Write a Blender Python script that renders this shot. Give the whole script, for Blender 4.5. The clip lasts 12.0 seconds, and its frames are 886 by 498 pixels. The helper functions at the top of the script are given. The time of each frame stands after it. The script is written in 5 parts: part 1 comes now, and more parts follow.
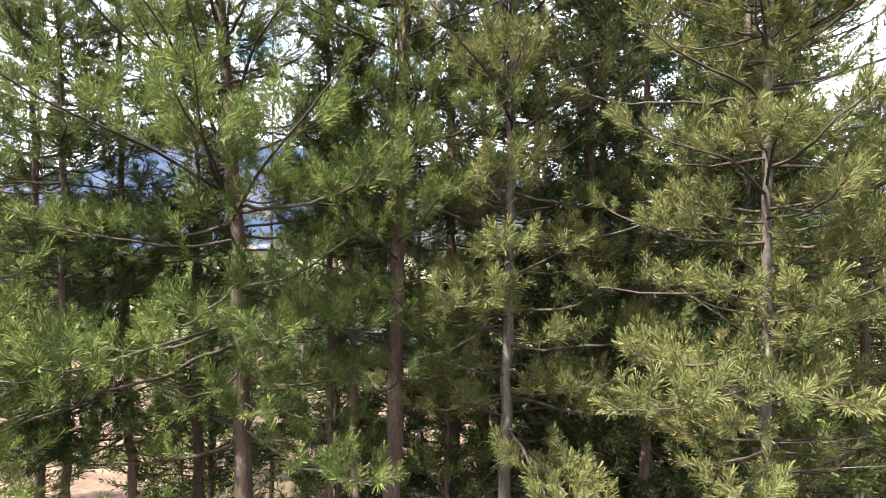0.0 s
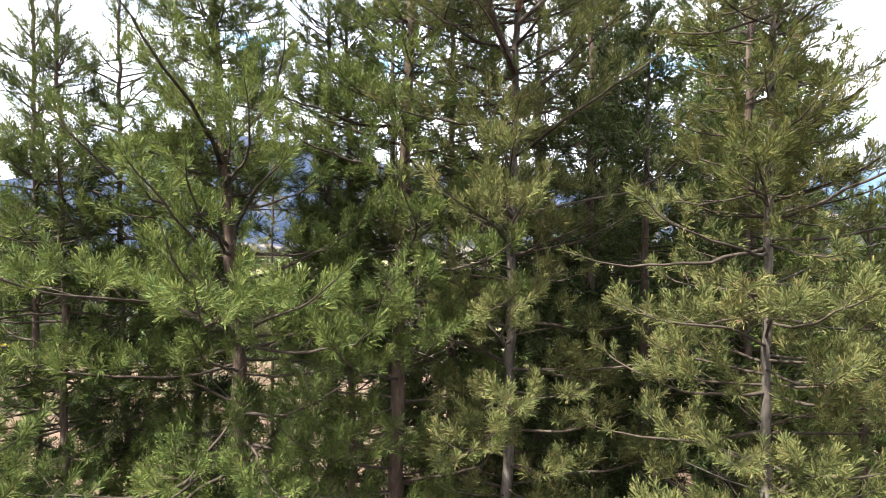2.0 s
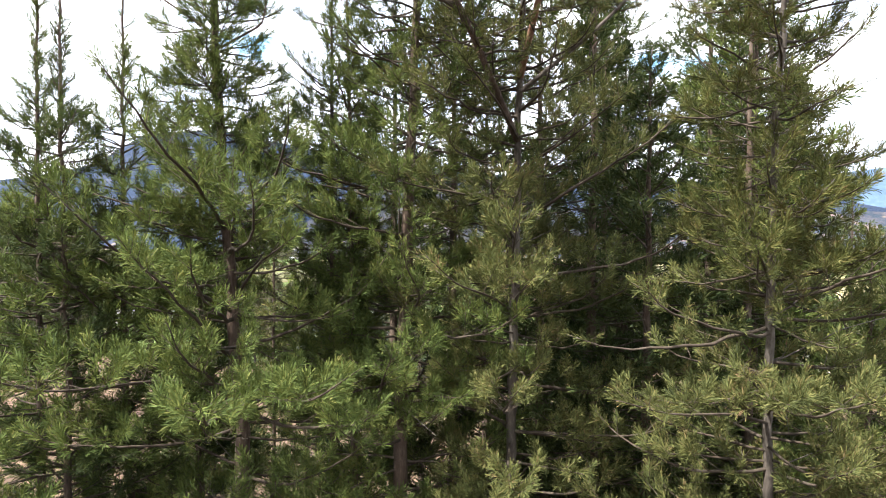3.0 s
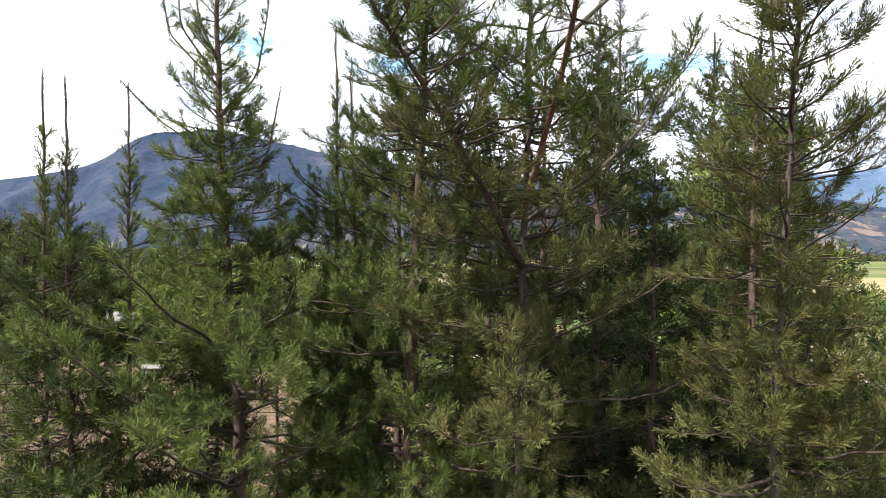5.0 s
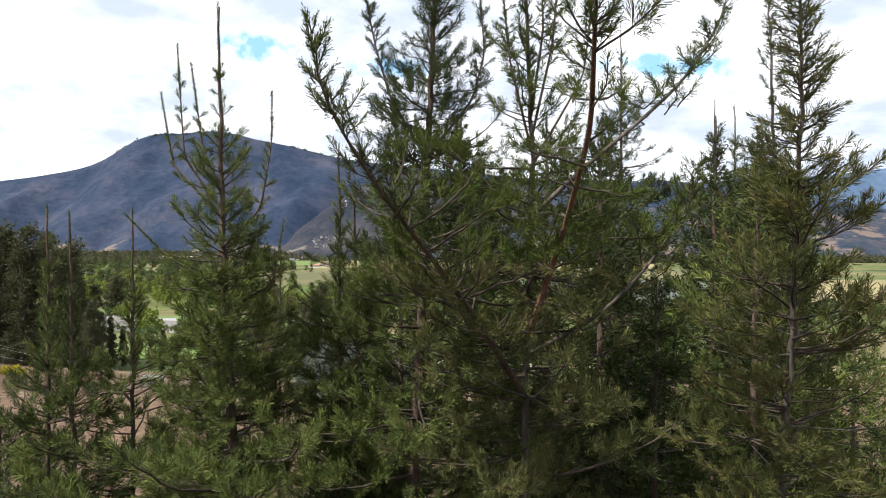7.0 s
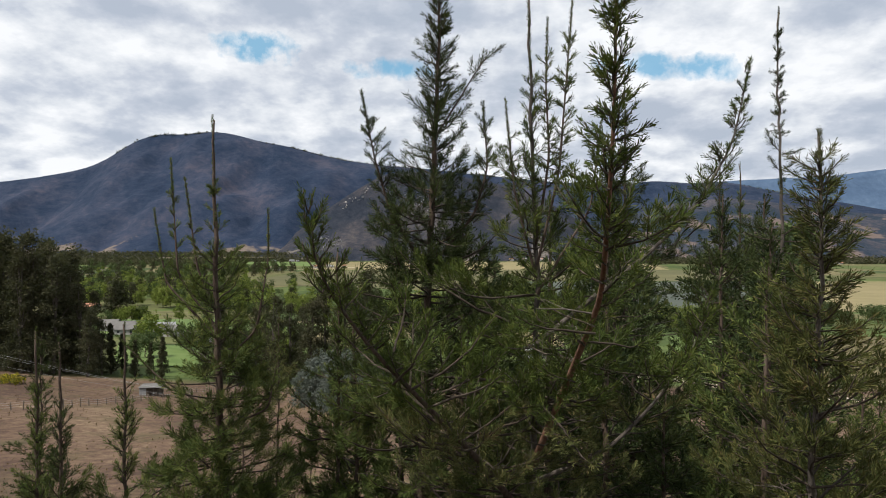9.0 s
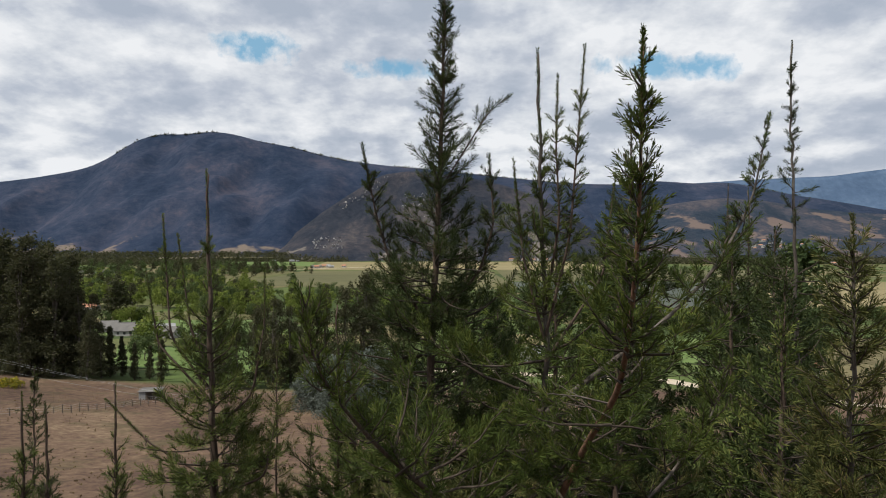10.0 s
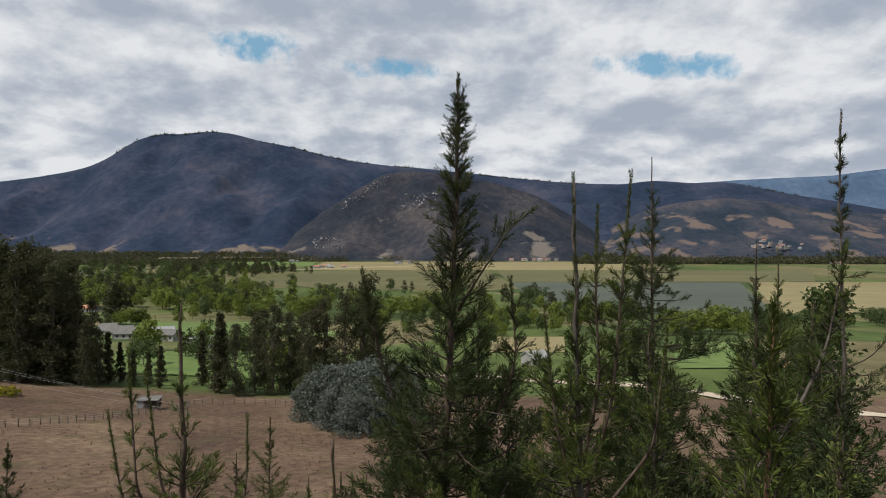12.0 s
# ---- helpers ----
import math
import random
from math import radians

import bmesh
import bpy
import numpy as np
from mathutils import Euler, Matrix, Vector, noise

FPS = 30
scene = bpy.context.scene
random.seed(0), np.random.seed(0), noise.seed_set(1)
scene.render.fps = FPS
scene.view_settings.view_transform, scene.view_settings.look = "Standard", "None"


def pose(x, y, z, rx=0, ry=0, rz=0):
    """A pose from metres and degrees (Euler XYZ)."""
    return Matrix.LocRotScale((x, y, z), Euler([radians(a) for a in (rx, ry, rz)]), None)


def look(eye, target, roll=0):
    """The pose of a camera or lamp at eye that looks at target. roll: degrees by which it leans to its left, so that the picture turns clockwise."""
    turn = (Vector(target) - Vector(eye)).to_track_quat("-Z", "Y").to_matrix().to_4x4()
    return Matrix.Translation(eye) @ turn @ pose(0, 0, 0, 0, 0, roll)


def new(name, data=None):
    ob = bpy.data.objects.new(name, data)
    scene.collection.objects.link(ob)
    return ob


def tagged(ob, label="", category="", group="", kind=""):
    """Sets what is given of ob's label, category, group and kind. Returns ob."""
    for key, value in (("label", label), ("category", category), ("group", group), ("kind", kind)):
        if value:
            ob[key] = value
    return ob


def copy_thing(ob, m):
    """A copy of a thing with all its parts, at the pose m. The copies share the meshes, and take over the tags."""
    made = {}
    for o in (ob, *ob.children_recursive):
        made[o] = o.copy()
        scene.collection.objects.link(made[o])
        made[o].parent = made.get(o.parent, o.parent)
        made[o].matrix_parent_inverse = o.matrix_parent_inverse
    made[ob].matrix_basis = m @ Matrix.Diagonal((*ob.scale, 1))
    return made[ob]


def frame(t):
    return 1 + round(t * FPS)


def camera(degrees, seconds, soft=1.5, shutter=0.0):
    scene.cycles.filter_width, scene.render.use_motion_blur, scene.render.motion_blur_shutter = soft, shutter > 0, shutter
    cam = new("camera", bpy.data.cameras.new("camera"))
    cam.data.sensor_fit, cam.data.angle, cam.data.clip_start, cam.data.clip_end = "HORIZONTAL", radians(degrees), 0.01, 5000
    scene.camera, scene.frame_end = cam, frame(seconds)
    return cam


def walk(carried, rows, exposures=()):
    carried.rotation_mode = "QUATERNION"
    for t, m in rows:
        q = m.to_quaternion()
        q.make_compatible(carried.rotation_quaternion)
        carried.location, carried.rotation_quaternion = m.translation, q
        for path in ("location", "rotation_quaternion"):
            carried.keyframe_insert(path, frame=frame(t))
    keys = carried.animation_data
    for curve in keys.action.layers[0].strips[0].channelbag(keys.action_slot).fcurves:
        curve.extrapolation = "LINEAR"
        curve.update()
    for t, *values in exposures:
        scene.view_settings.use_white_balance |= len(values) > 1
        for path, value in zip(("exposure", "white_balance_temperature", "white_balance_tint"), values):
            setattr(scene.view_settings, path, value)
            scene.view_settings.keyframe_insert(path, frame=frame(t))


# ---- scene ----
cam = camera(73.0, 12.0, soft=1.0)
# seconds, x, y, z of the eye, pitch in degrees
PATH = [
    (0.0, 0.000, 0.000, 4.000, 0.000),
    (0.5, -0.007, 0.001, 4.421, -0.014),
    (1.0, -0.002, -0.004, 4.836, -0.027),
    (1.5, -0.003, -0.012, 5.266, -0.041),
    (2.0, -0.003, -0.017, 5.698, -0.054),
    (2.5, -0.006, -0.025, 6.133, -0.068),
    (3.0, -0.037, -0.042, 6.573, -0.081),
    (3.2, -0.049, -0.048, 6.748, -0.087),
    (4.8, -0.102, -0.070, 8.093, -0.130),
    (5.5, -0.123, -0.073, 8.669, -0.108),
    (6.0, -0.137, -0.081, 9.107, -0.081),
    (6.5, -0.138, -0.091, 9.548, -0.054),
    (7.0, -0.143, -0.100, 9.982, -0.027),
    (7.2, -0.144, -0.100, 10.152, -0.022),
    (8.8, -0.161, 0.101, 11.395, 0.022),
    (9.5, -0.190, 0.294, 11.898, 0.043),
    (10.0, -0.221, 0.480, 12.278, 0.016),
    (10.5, -0.257, 0.709, 12.664, -0.016),
    (11.0, -0.295, 0.980, 13.038, -0.020),
    (11.5, -0.332, 1.279, 13.407, -0.023),
    (12.0, -0.368, 1.582, 13.773, -0.027),
]
EXPOSURES = [(0.0, 2.92), (3.0, 2.30), (4.8, 1.76), (6.0, 1.36), (7.0, 1.08), (9.0, 0.36), (9.5, 0.26), (12.0, 0.02)]
walk(cam, [(t, pose(x, y, z, 90 + pitch, 0, 0)) for t, x, y, z, pitch in PATH], EXPOSURES)

# ---- sky and sun ----
SUN_UP, SUN_ROUND = 56.0, 235.0  # degrees: height, and turn from +y towards +x


def node_tree(owner):
    owner.use_nodes = True
    owner.node_tree.nodes.clear()
    return owner.node_tree


def add(nt, kind, **values):
    n = nt.nodes.new(kind)
    for key, value in values.items():
        if key in n.inputs:
            n.inputs[key].default_value = value
    return n


def ramp(nt, fac, stops):
    r = nt.nodes.new("ShaderNodeValToRGB")
    els = r.color_ramp.elements
    while len(els) < len(stops):
        els.new(0.5)
    for e, (at, c) in zip(els, stops):
        e.position, e.color = at, (*c, 1) if len(c) == 3 else c
    nt.links.new(fac, r.inputs[0])
    return r.outputs[0]


def sums(nt, op, a, b=0.0):
    m = nt.nodes.new("ShaderNodeMath")
    m.operation = op
    for socket, v in zip(m.inputs, (a, b)):
        if isinstance(v, (int, float)):
            socket.default_value = v
        else:
            nt.links.new(v, socket)
    return m.outputs[0]


def blend(nt, fac, a, b, how="MIX"):
    m = nt.nodes.new("ShaderNodeMix")
    m.data_type, m.blend_type = "RGBA", how
    for socket, v in ((m.inputs[0], fac), (m.inputs[6], a), (m.inputs[7], b)):
        if isinstance(v, (int, float)):
            socket.default_value = v
        elif isinstance(v, tuple):
            socket.default_value = (*v, 1)
        else:
            nt.links.new(v, socket)
    return m.outputs[2]


def noise_of(nt, vector, scale, detail=4.0, rough=0.55, off=0.0):
    n = nt.nodes.new("ShaderNodeTexNoise")
    n.inputs["Scale"].default_value, n.inputs["Detail"].default_value, n.inputs["Roughness"].default_value = scale, detail, rough
    if off:
        shift = nt.nodes.new("ShaderNodeVectorMath")
        shift.inputs[1].default_value = (off, off * 1.7, -off)
        nt.links.new(vector, shift.inputs[0])
        vector = shift.outputs[0]
    nt.links.new(vector, n.inputs["Vector"])
    return n.outputs["Fac"]


def make_sky():
    world = bpy.data.worlds.new("sky")
    scene.world = world
    nt = node_tree(world)
    sky = nt.nodes.new("ShaderNodeTexSky")
    sky.sky_type, sky.sun_disc = "NISHITA", False
    sky.sun_elevation, sky.sun_rotation = radians(SUN_UP), radians(SUN_ROUND)
    sky.altitude = 2500
    blue = nt.nodes.new("ShaderNodeVectorMath")
    blue.operation = "SCALE"
    blue.inputs[3].default_value = 0.15
    nt.links.new(sky.outputs[0], blue.inputs[0])
    where = nt.nodes.new("ShaderNodeTexCoord").outputs["Generated"]
    parts = nt.nodes.new("ShaderNodeSeparateXYZ")
    nt.links.new(where, parts.inputs[0])
    x, y, z = parts.outputs
    # heaped cloud on a level sheet overhead
    up = sums(nt, "ADD", sums(nt, "MAXIMUM", z, 0.0), 0.34)
    puff = nt.nodes.new("ShaderNodeCombineXYZ")
    for socket, v in zip(puff.inputs, (sums(nt, "DIVIDE", x, up), sums(nt, "DIVIDE", y, up), z)):
        nt.links.new(v, socket)
    low, high = (noise_of(nt, puff.outputs[0], 3.4, 9.0, 0.56, off) for off in (3.1, 3.14))
    broad = noise_of(nt, puff.outputs[0], 1.3, 3.0, 0.5, 7.7)
    relief = sums(nt, "MULTIPLY", sums(nt, "SUBTRACT", low, high), 0.55)
    body = sums(nt, "ADD", sums(nt, "ADD", sums(nt, "MULTIPLY", low, 0.55), sums(nt, "MULTIPLY", broad, 0.45)), relief)
    cloud = ramp(nt, body, [(0.34, (0.46, 0.52, 0.62)), (0.43, (0.57, 0.62, 0.71)), (0.50, (0.73, 0.77, 0.83)), (0.60, (0.94, 0.96, 0.99))])
    # thin places in the cover, where the blue shows
    ahead = sums(nt, "MAXIMUM", y, 0.05)
    across, above = sums(nt, "DIVIDE", x, ahead), sums(nt, "DIVIDE", z, ahead)
    torn = sums(nt, "MULTIPLY", sums(nt, "SUBTRACT", noise_of(nt, where, 26.0, 6.0, 0.6, 12.4), 0.5), 4.0)
    cover = None
    for cx, cz, wx, wz in ((-0.312, 0.337, 0.074, 0.030), (-0.085, 0.302, 0.090, 0.020), (0.385, 0.308, 0.130, 0.026), (-0.42, 0.47, 0.10, 0.02)):
        dx = sums(nt, "DIVIDE", sums(nt, "SUBTRACT", across, cx), wx)
        dz = sums(nt, "DIVIDE", sums(nt, "SUBTRACT", sums(nt, "ADD", above, sums(nt, "MULTIPLY", dx, 0.006)), cz), wz)
        far = sums(nt, "ADD", sums(nt, "ADD", sums(nt, "MULTIPLY", dx, dx), sums(nt, "MULTIPLY", dz, dz)), torn)
        cover = far if cover is None else sums(nt, "MINIMUM", cover, far)
    cover = ramp(nt, cover, [(0.0, (0.10, 0.10, 0.10)), (1.0, (1, 1, 1))])
    seen = blend(nt, cover, blend(nt, 0.55, blue.outputs[0], (0.20, 0.56, 0.76)), cloud)
    haze = ramp(nt, z, [(0.0, (1, 1, 1)), (0.10, (0, 0, 0))])
    seen = blend(nt, sums(nt, "MULTIPLY", haze, 0.45), seen, (0.66, 0.71, 0.78))
    out = add(nt, "ShaderNodeOutputWorld")
    back = add(nt, "ShaderNodeBackground", Strength=0.80)
    nt.links.new(seen, back.inputs[0])
    nt.links.new(back.outputs[0], out.inputs[0])


make_sky()
sun = new("sun", bpy.data.lights.new("sun", "SUN"))
sun.data.energy, sun.data.angle, sun.data.color = 5.0, radians(1.0), (1.0, 0.95, 0.86)
SUN_AT = Vector((math.sin(radians(SUN_ROUND)) * math.cos(radians(SUN_UP)), math.cos(radians(SUN_ROUND)) * math.cos(radians(SUN_UP)), math.sin(radians(SUN_UP))))
sun.matrix_world = look(SUN_AT * 100, (0, 0, 0))

# ---- materials ----
def surface(name, stops, scale, fine=8.0, rough=0.85, bump=0.0, spread=0.5, piece=0.0, clear=0.0, stretch=(1, 1, 1), gloss=0.25):
    """A rough material: colours along a mix of a broad and a fine noise at world size, a little relief, some change from piece to piece."""
    m = bpy.data.materials.new(name)
    nt = node_tree(m)
    at = nt.nodes.new("ShaderNodeNewGeometry")
    place = nt.nodes.new("ShaderNodeVectorMath")
    place.operation = "MULTIPLY"
    place.inputs[1].default_value = stretch
    nt.links.new(at.outputs["Position"], place.inputs[0])
    a = noise_of(nt, place.outputs[0], scale, 5.0, 0.6)
    b = noise_of(nt, place.outputs[0], scale * fine, 4.0, 0.65, 5.0)
    f = sums(nt, "ADD", sums(nt, "MULTIPLY", a, 1 - spread), sums(nt, "MULTIPLY", b, spread))
    if piece:
        island = sums(nt, "MULTIPLY", sums(nt, "SUBTRACT", at.outputs["Random Per Island"], 0.5), piece)
        f = sums(nt, "ADD", f, island)
    colour = ramp(nt, f, stops)
    bs = nt.nodes.new("ShaderNodeBsdfPrincipled")
    nt.links.new(colour, bs.inputs["Base Color"])
    bs.inputs["Roughness"].default_value = rough
    bs.inputs["Specular IOR Level"].default_value = gloss
    out = nt.nodes.new("ShaderNodeOutputMaterial")
    if bump:
        bp = add(nt, "ShaderNodeBump", Strength=bump, Distance=0.02)
        nt.links.new(b, bp.inputs["Height"])
        nt.links.new(bp.outputs[0], bs.inputs["Normal"])
    last = bs.outputs[0]
    if clear:
        thin = nt.nodes.new("ShaderNodeBsdfTranslucent")
        nt.links.new(blend(nt, 0.35, colour, (0.16, 0.20, 0.035)), thin.inputs[0])
        both = add(nt, "ShaderNodeMixShader", Fac=clear)
        nt.links.new(last, both.inputs[1])
        nt.links.new(thin.outputs[0], both.inputs[2])
        last = both.outputs[0]
    nt.links.new(last, out.inputs[0])
    return m


# the yellow of sun on the low crowns is worked into this olive
NEEDLES_OLIVE = surface("needles_olive", [(0.28, (0.0209, 0.0272, 0.0128)), (0.46, (0.0660, 0.0760, 0.0284)), (0.60, (0.1013, 0.1027, 0.0361)), (0.76, (0.1410, 0.0844, 0.0547))], 1.6, 4.0, 0.6, piece=0.28, clear=0.14, gloss=0.04)
NEEDLES_BRONZE = surface("needles_bronze", [(0.28, (0.0158, 0.0210, 0.0092)), (0.46, (0.0566, 0.0659, 0.0224)), (0.60, (0.0880, 0.0861, 0.0282)), (0.76, (0.0959, 0.0546, 0.0333))], 1.6, 4.0, 0.6, piece=0.28, clear=0.14, gloss=0.04)
NEEDLES_GREEN = surface("needles_green", [(0.28, (0.0144, 0.0238, 0.0099)), (0.50, (0.0629, 0.0869, 0.0256)), (0.66, (0.1140, 0.1254, 0.0368)), (0.84, (0.1270, 0.0832, 0.0468))], 1.3, 4.0, 0.6, piece=0.26, clear=0.14, gloss=0.04)
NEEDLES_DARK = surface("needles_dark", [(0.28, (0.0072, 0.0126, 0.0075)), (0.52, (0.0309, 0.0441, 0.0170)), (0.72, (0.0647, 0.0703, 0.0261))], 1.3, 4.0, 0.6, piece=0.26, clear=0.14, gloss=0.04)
# upper-crown needles, with shade under cloud put in as a darker green
NEEDLES_UPPER_SHADE = surface("needles_upper_shade", [(0.28, (0.0128, 0.0217, 0.0075)), (0.50, (0.0469, 0.0666, 0.0164)), (0.66, (0.0841, 0.0971, 0.0232)), (0.84, (0.0998, 0.0657, 0.0256))], 1.3, 4.0, 0.6, piece=0.26, clear=0.14, gloss=0.04)
BARK_RED = surface("bark_red", [(0.30, (0.050, 0.028, 0.018)), (0.50, (0.125, 0.066, 0.042)), (0.68, (0.220, 0.140, 0.100))], 5.0, 6.0, 0.9, bump=0.6, stretch=(1, 1, 0.25))
BARK = surface("bark", [(0.30, (0.0224, 0.0160, 0.0128)), (0.50, (0.0560, 0.0384, 0.0288)), (0.66, (0.1120, 0.0864, 0.0704))], 5.0, 6.0, 0.9, bump=0.8, stretch=(1, 1, 0.25))
BARK_PALE = surface("bark_pale", [(0.30, (0.0264, 0.0221, 0.0190)), (0.50, (0.0658, 0.0553, 0.0474)), (0.68, (0.1423, 0.1291, 0.1133))], 3.0, 8.0, 0.9, bump=0.5, stretch=(1, 1, 0.3))
TWIG = surface("twig", [(0.30, (0.0160, 0.0118, 0.0086)), (0.52, (0.0387, 0.0291, 0.0218)), (0.72, (0.0955, 0.0819, 0.0682))], 2.0, 8.0, 0.9)
LEAVES_DARK = surface("leaves_dark", [(0.30, (0.0206, 0.0249, 0.0158)), (0.52, (0.0473, 0.0476, 0.0290)), (0.72, (0.0887, 0.0749, 0.0448))], 0.15, 8.0, 0.6, piece=0.18, clear=0.2, gloss=0.04)
LEAVES_WILLOW = surface("leaves_willow", [(0.30, (0.0577, 0.0889, 0.0205)), (0.52, (0.1216, 0.1542, 0.0343)), (0.72, (0.2049, 0.2136, 0.0626))], 0.12, 8.0, 0.6, piece=0.16, clear=0.25, gloss=0.04)
LEAVES_MID = surface("leaves_mid", [(0.30, (0.0231, 0.0399, 0.0168)), (0.52, (0.0525, 0.0735, 0.0294)), (0.72, (0.0893, 0.1103, 0.0473))], 0.12, 8.0, 0.6, piece=0.2, clear=0.2, gloss=0.04)
LEAVES_YELLOW = surface("gorse_flowers", [(0.30, (0.06, 0.08, 0.02)), (0.52, (0.20, 0.18, 0.02)), (0.72, (0.42, 0.34, 0.03))], 0.6, 8.0, 0.7, piece=0.4, gloss=0.04)
LEAVES_SILVER = surface("leaves_silver", [(0.30, (0.0382, 0.0478, 0.0415)), (0.52, (0.0797, 0.0924, 0.0829)), (0.72, (0.1339, 0.1435, 0.1306))], 0.3, 8.0, 0.6, piece=0.14, clear=0.15, gloss=0.04)
# the blue of far haze is put into this range's colours
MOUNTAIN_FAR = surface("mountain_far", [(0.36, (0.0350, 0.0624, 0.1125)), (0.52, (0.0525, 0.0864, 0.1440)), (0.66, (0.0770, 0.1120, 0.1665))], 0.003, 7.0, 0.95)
CROP_OLIVE = surface("crop_olive", [(0.32, (0.0490, 0.0525, 0.0210)), (0.50, (0.0770, 0.0735, 0.0315)), (0.68, (0.1120, 0.1015, 0.0455))], 0.006, 20.0, 0.95, stretch=(0.4, 1.6, 1))
CROP_TAN = surface("crop_tan", [(0.32, (0.1050, 0.0910, 0.0420)), (0.50, (0.1610, 0.1365, 0.0665)), (0.68, (0.2170, 0.1820, 0.0980))], 0.008, 16.0, 0.95, stretch=(0.4, 1.6, 1))
CROP_GREEN = surface("crop_green", [(0.32, (0.0462, 0.0798, 0.0185)), (0.50, (0.0756, 0.1176, 0.0294)), (0.68, (0.1134, 0.1470, 0.0462))], 0.012, 16.0, 0.95)
# a cloud's shadow on this field is painted in as darker, greyer crop
CROP_CLOUD_SHADE = surface("crop_cloud_shade", [(0.32, (0.035, 0.045, 0.036)), (0.50, (0.050, 0.060, 0.048)), (0.68, (0.070, 0.078, 0.060))], 0.006, 16.0, 0.95, stretch=(0.4, 1.6, 1))
DIRT = surface("pale_dirt", [(0.32, (0.24, 0.20, 0.15)), (0.50, (0.34, 0.29, 0.22)), (0.68, (0.44, 0.39, 0.31))], 0.15, 12.0, 0.95)
PLASTER = surface("white_plaster", [(0.30, (0.1964, 0.1928, 0.1820)), (0.55, (0.2570, 0.2535, 0.2427))], 0.3, 10.0, 0.8)
ROOF_GREY = surface("grey_sheet_roof", [(0.30, (0.075, 0.074, 0.074)), (0.55, (0.125, 0.120, 0.115))], 0.3, 10.0, 0.8, gloss=0.08)
ROOF_WHITE = surface("pale_sheet_roof", [(0.30, (0.1562, 0.1625, 0.1687)), (0.55, (0.2187, 0.2218, 0.2249))], 0.3, 10.0, 0.6)
ROOF_CLAY = surface("clay_tile_roof", [(0.30, (0.20, 0.09, 0.06)), (0.55, (0.32, 0.16, 0.10))], 0.5, 10.0, 0.8)
GLASS_DARK = surface("dark_glass", [(0.30, (0.02, 0.022, 0.025)), (0.6, (0.04, 0.043, 0.047))], 0.5, 4.0, 0.2)
POST_WOOD = surface("weathered_post", [(0.30, (0.05, 0.042, 0.035)), (0.6, (0.13, 0.11, 0.09))], 1.0, 8.0, 0.9)
WIRE = surface("steel_wire", [(0.30, (0.16, 0.16, 0.165)), (0.6, (0.30, 0.30, 0.31))], 0.5, 4.0, 0.5)


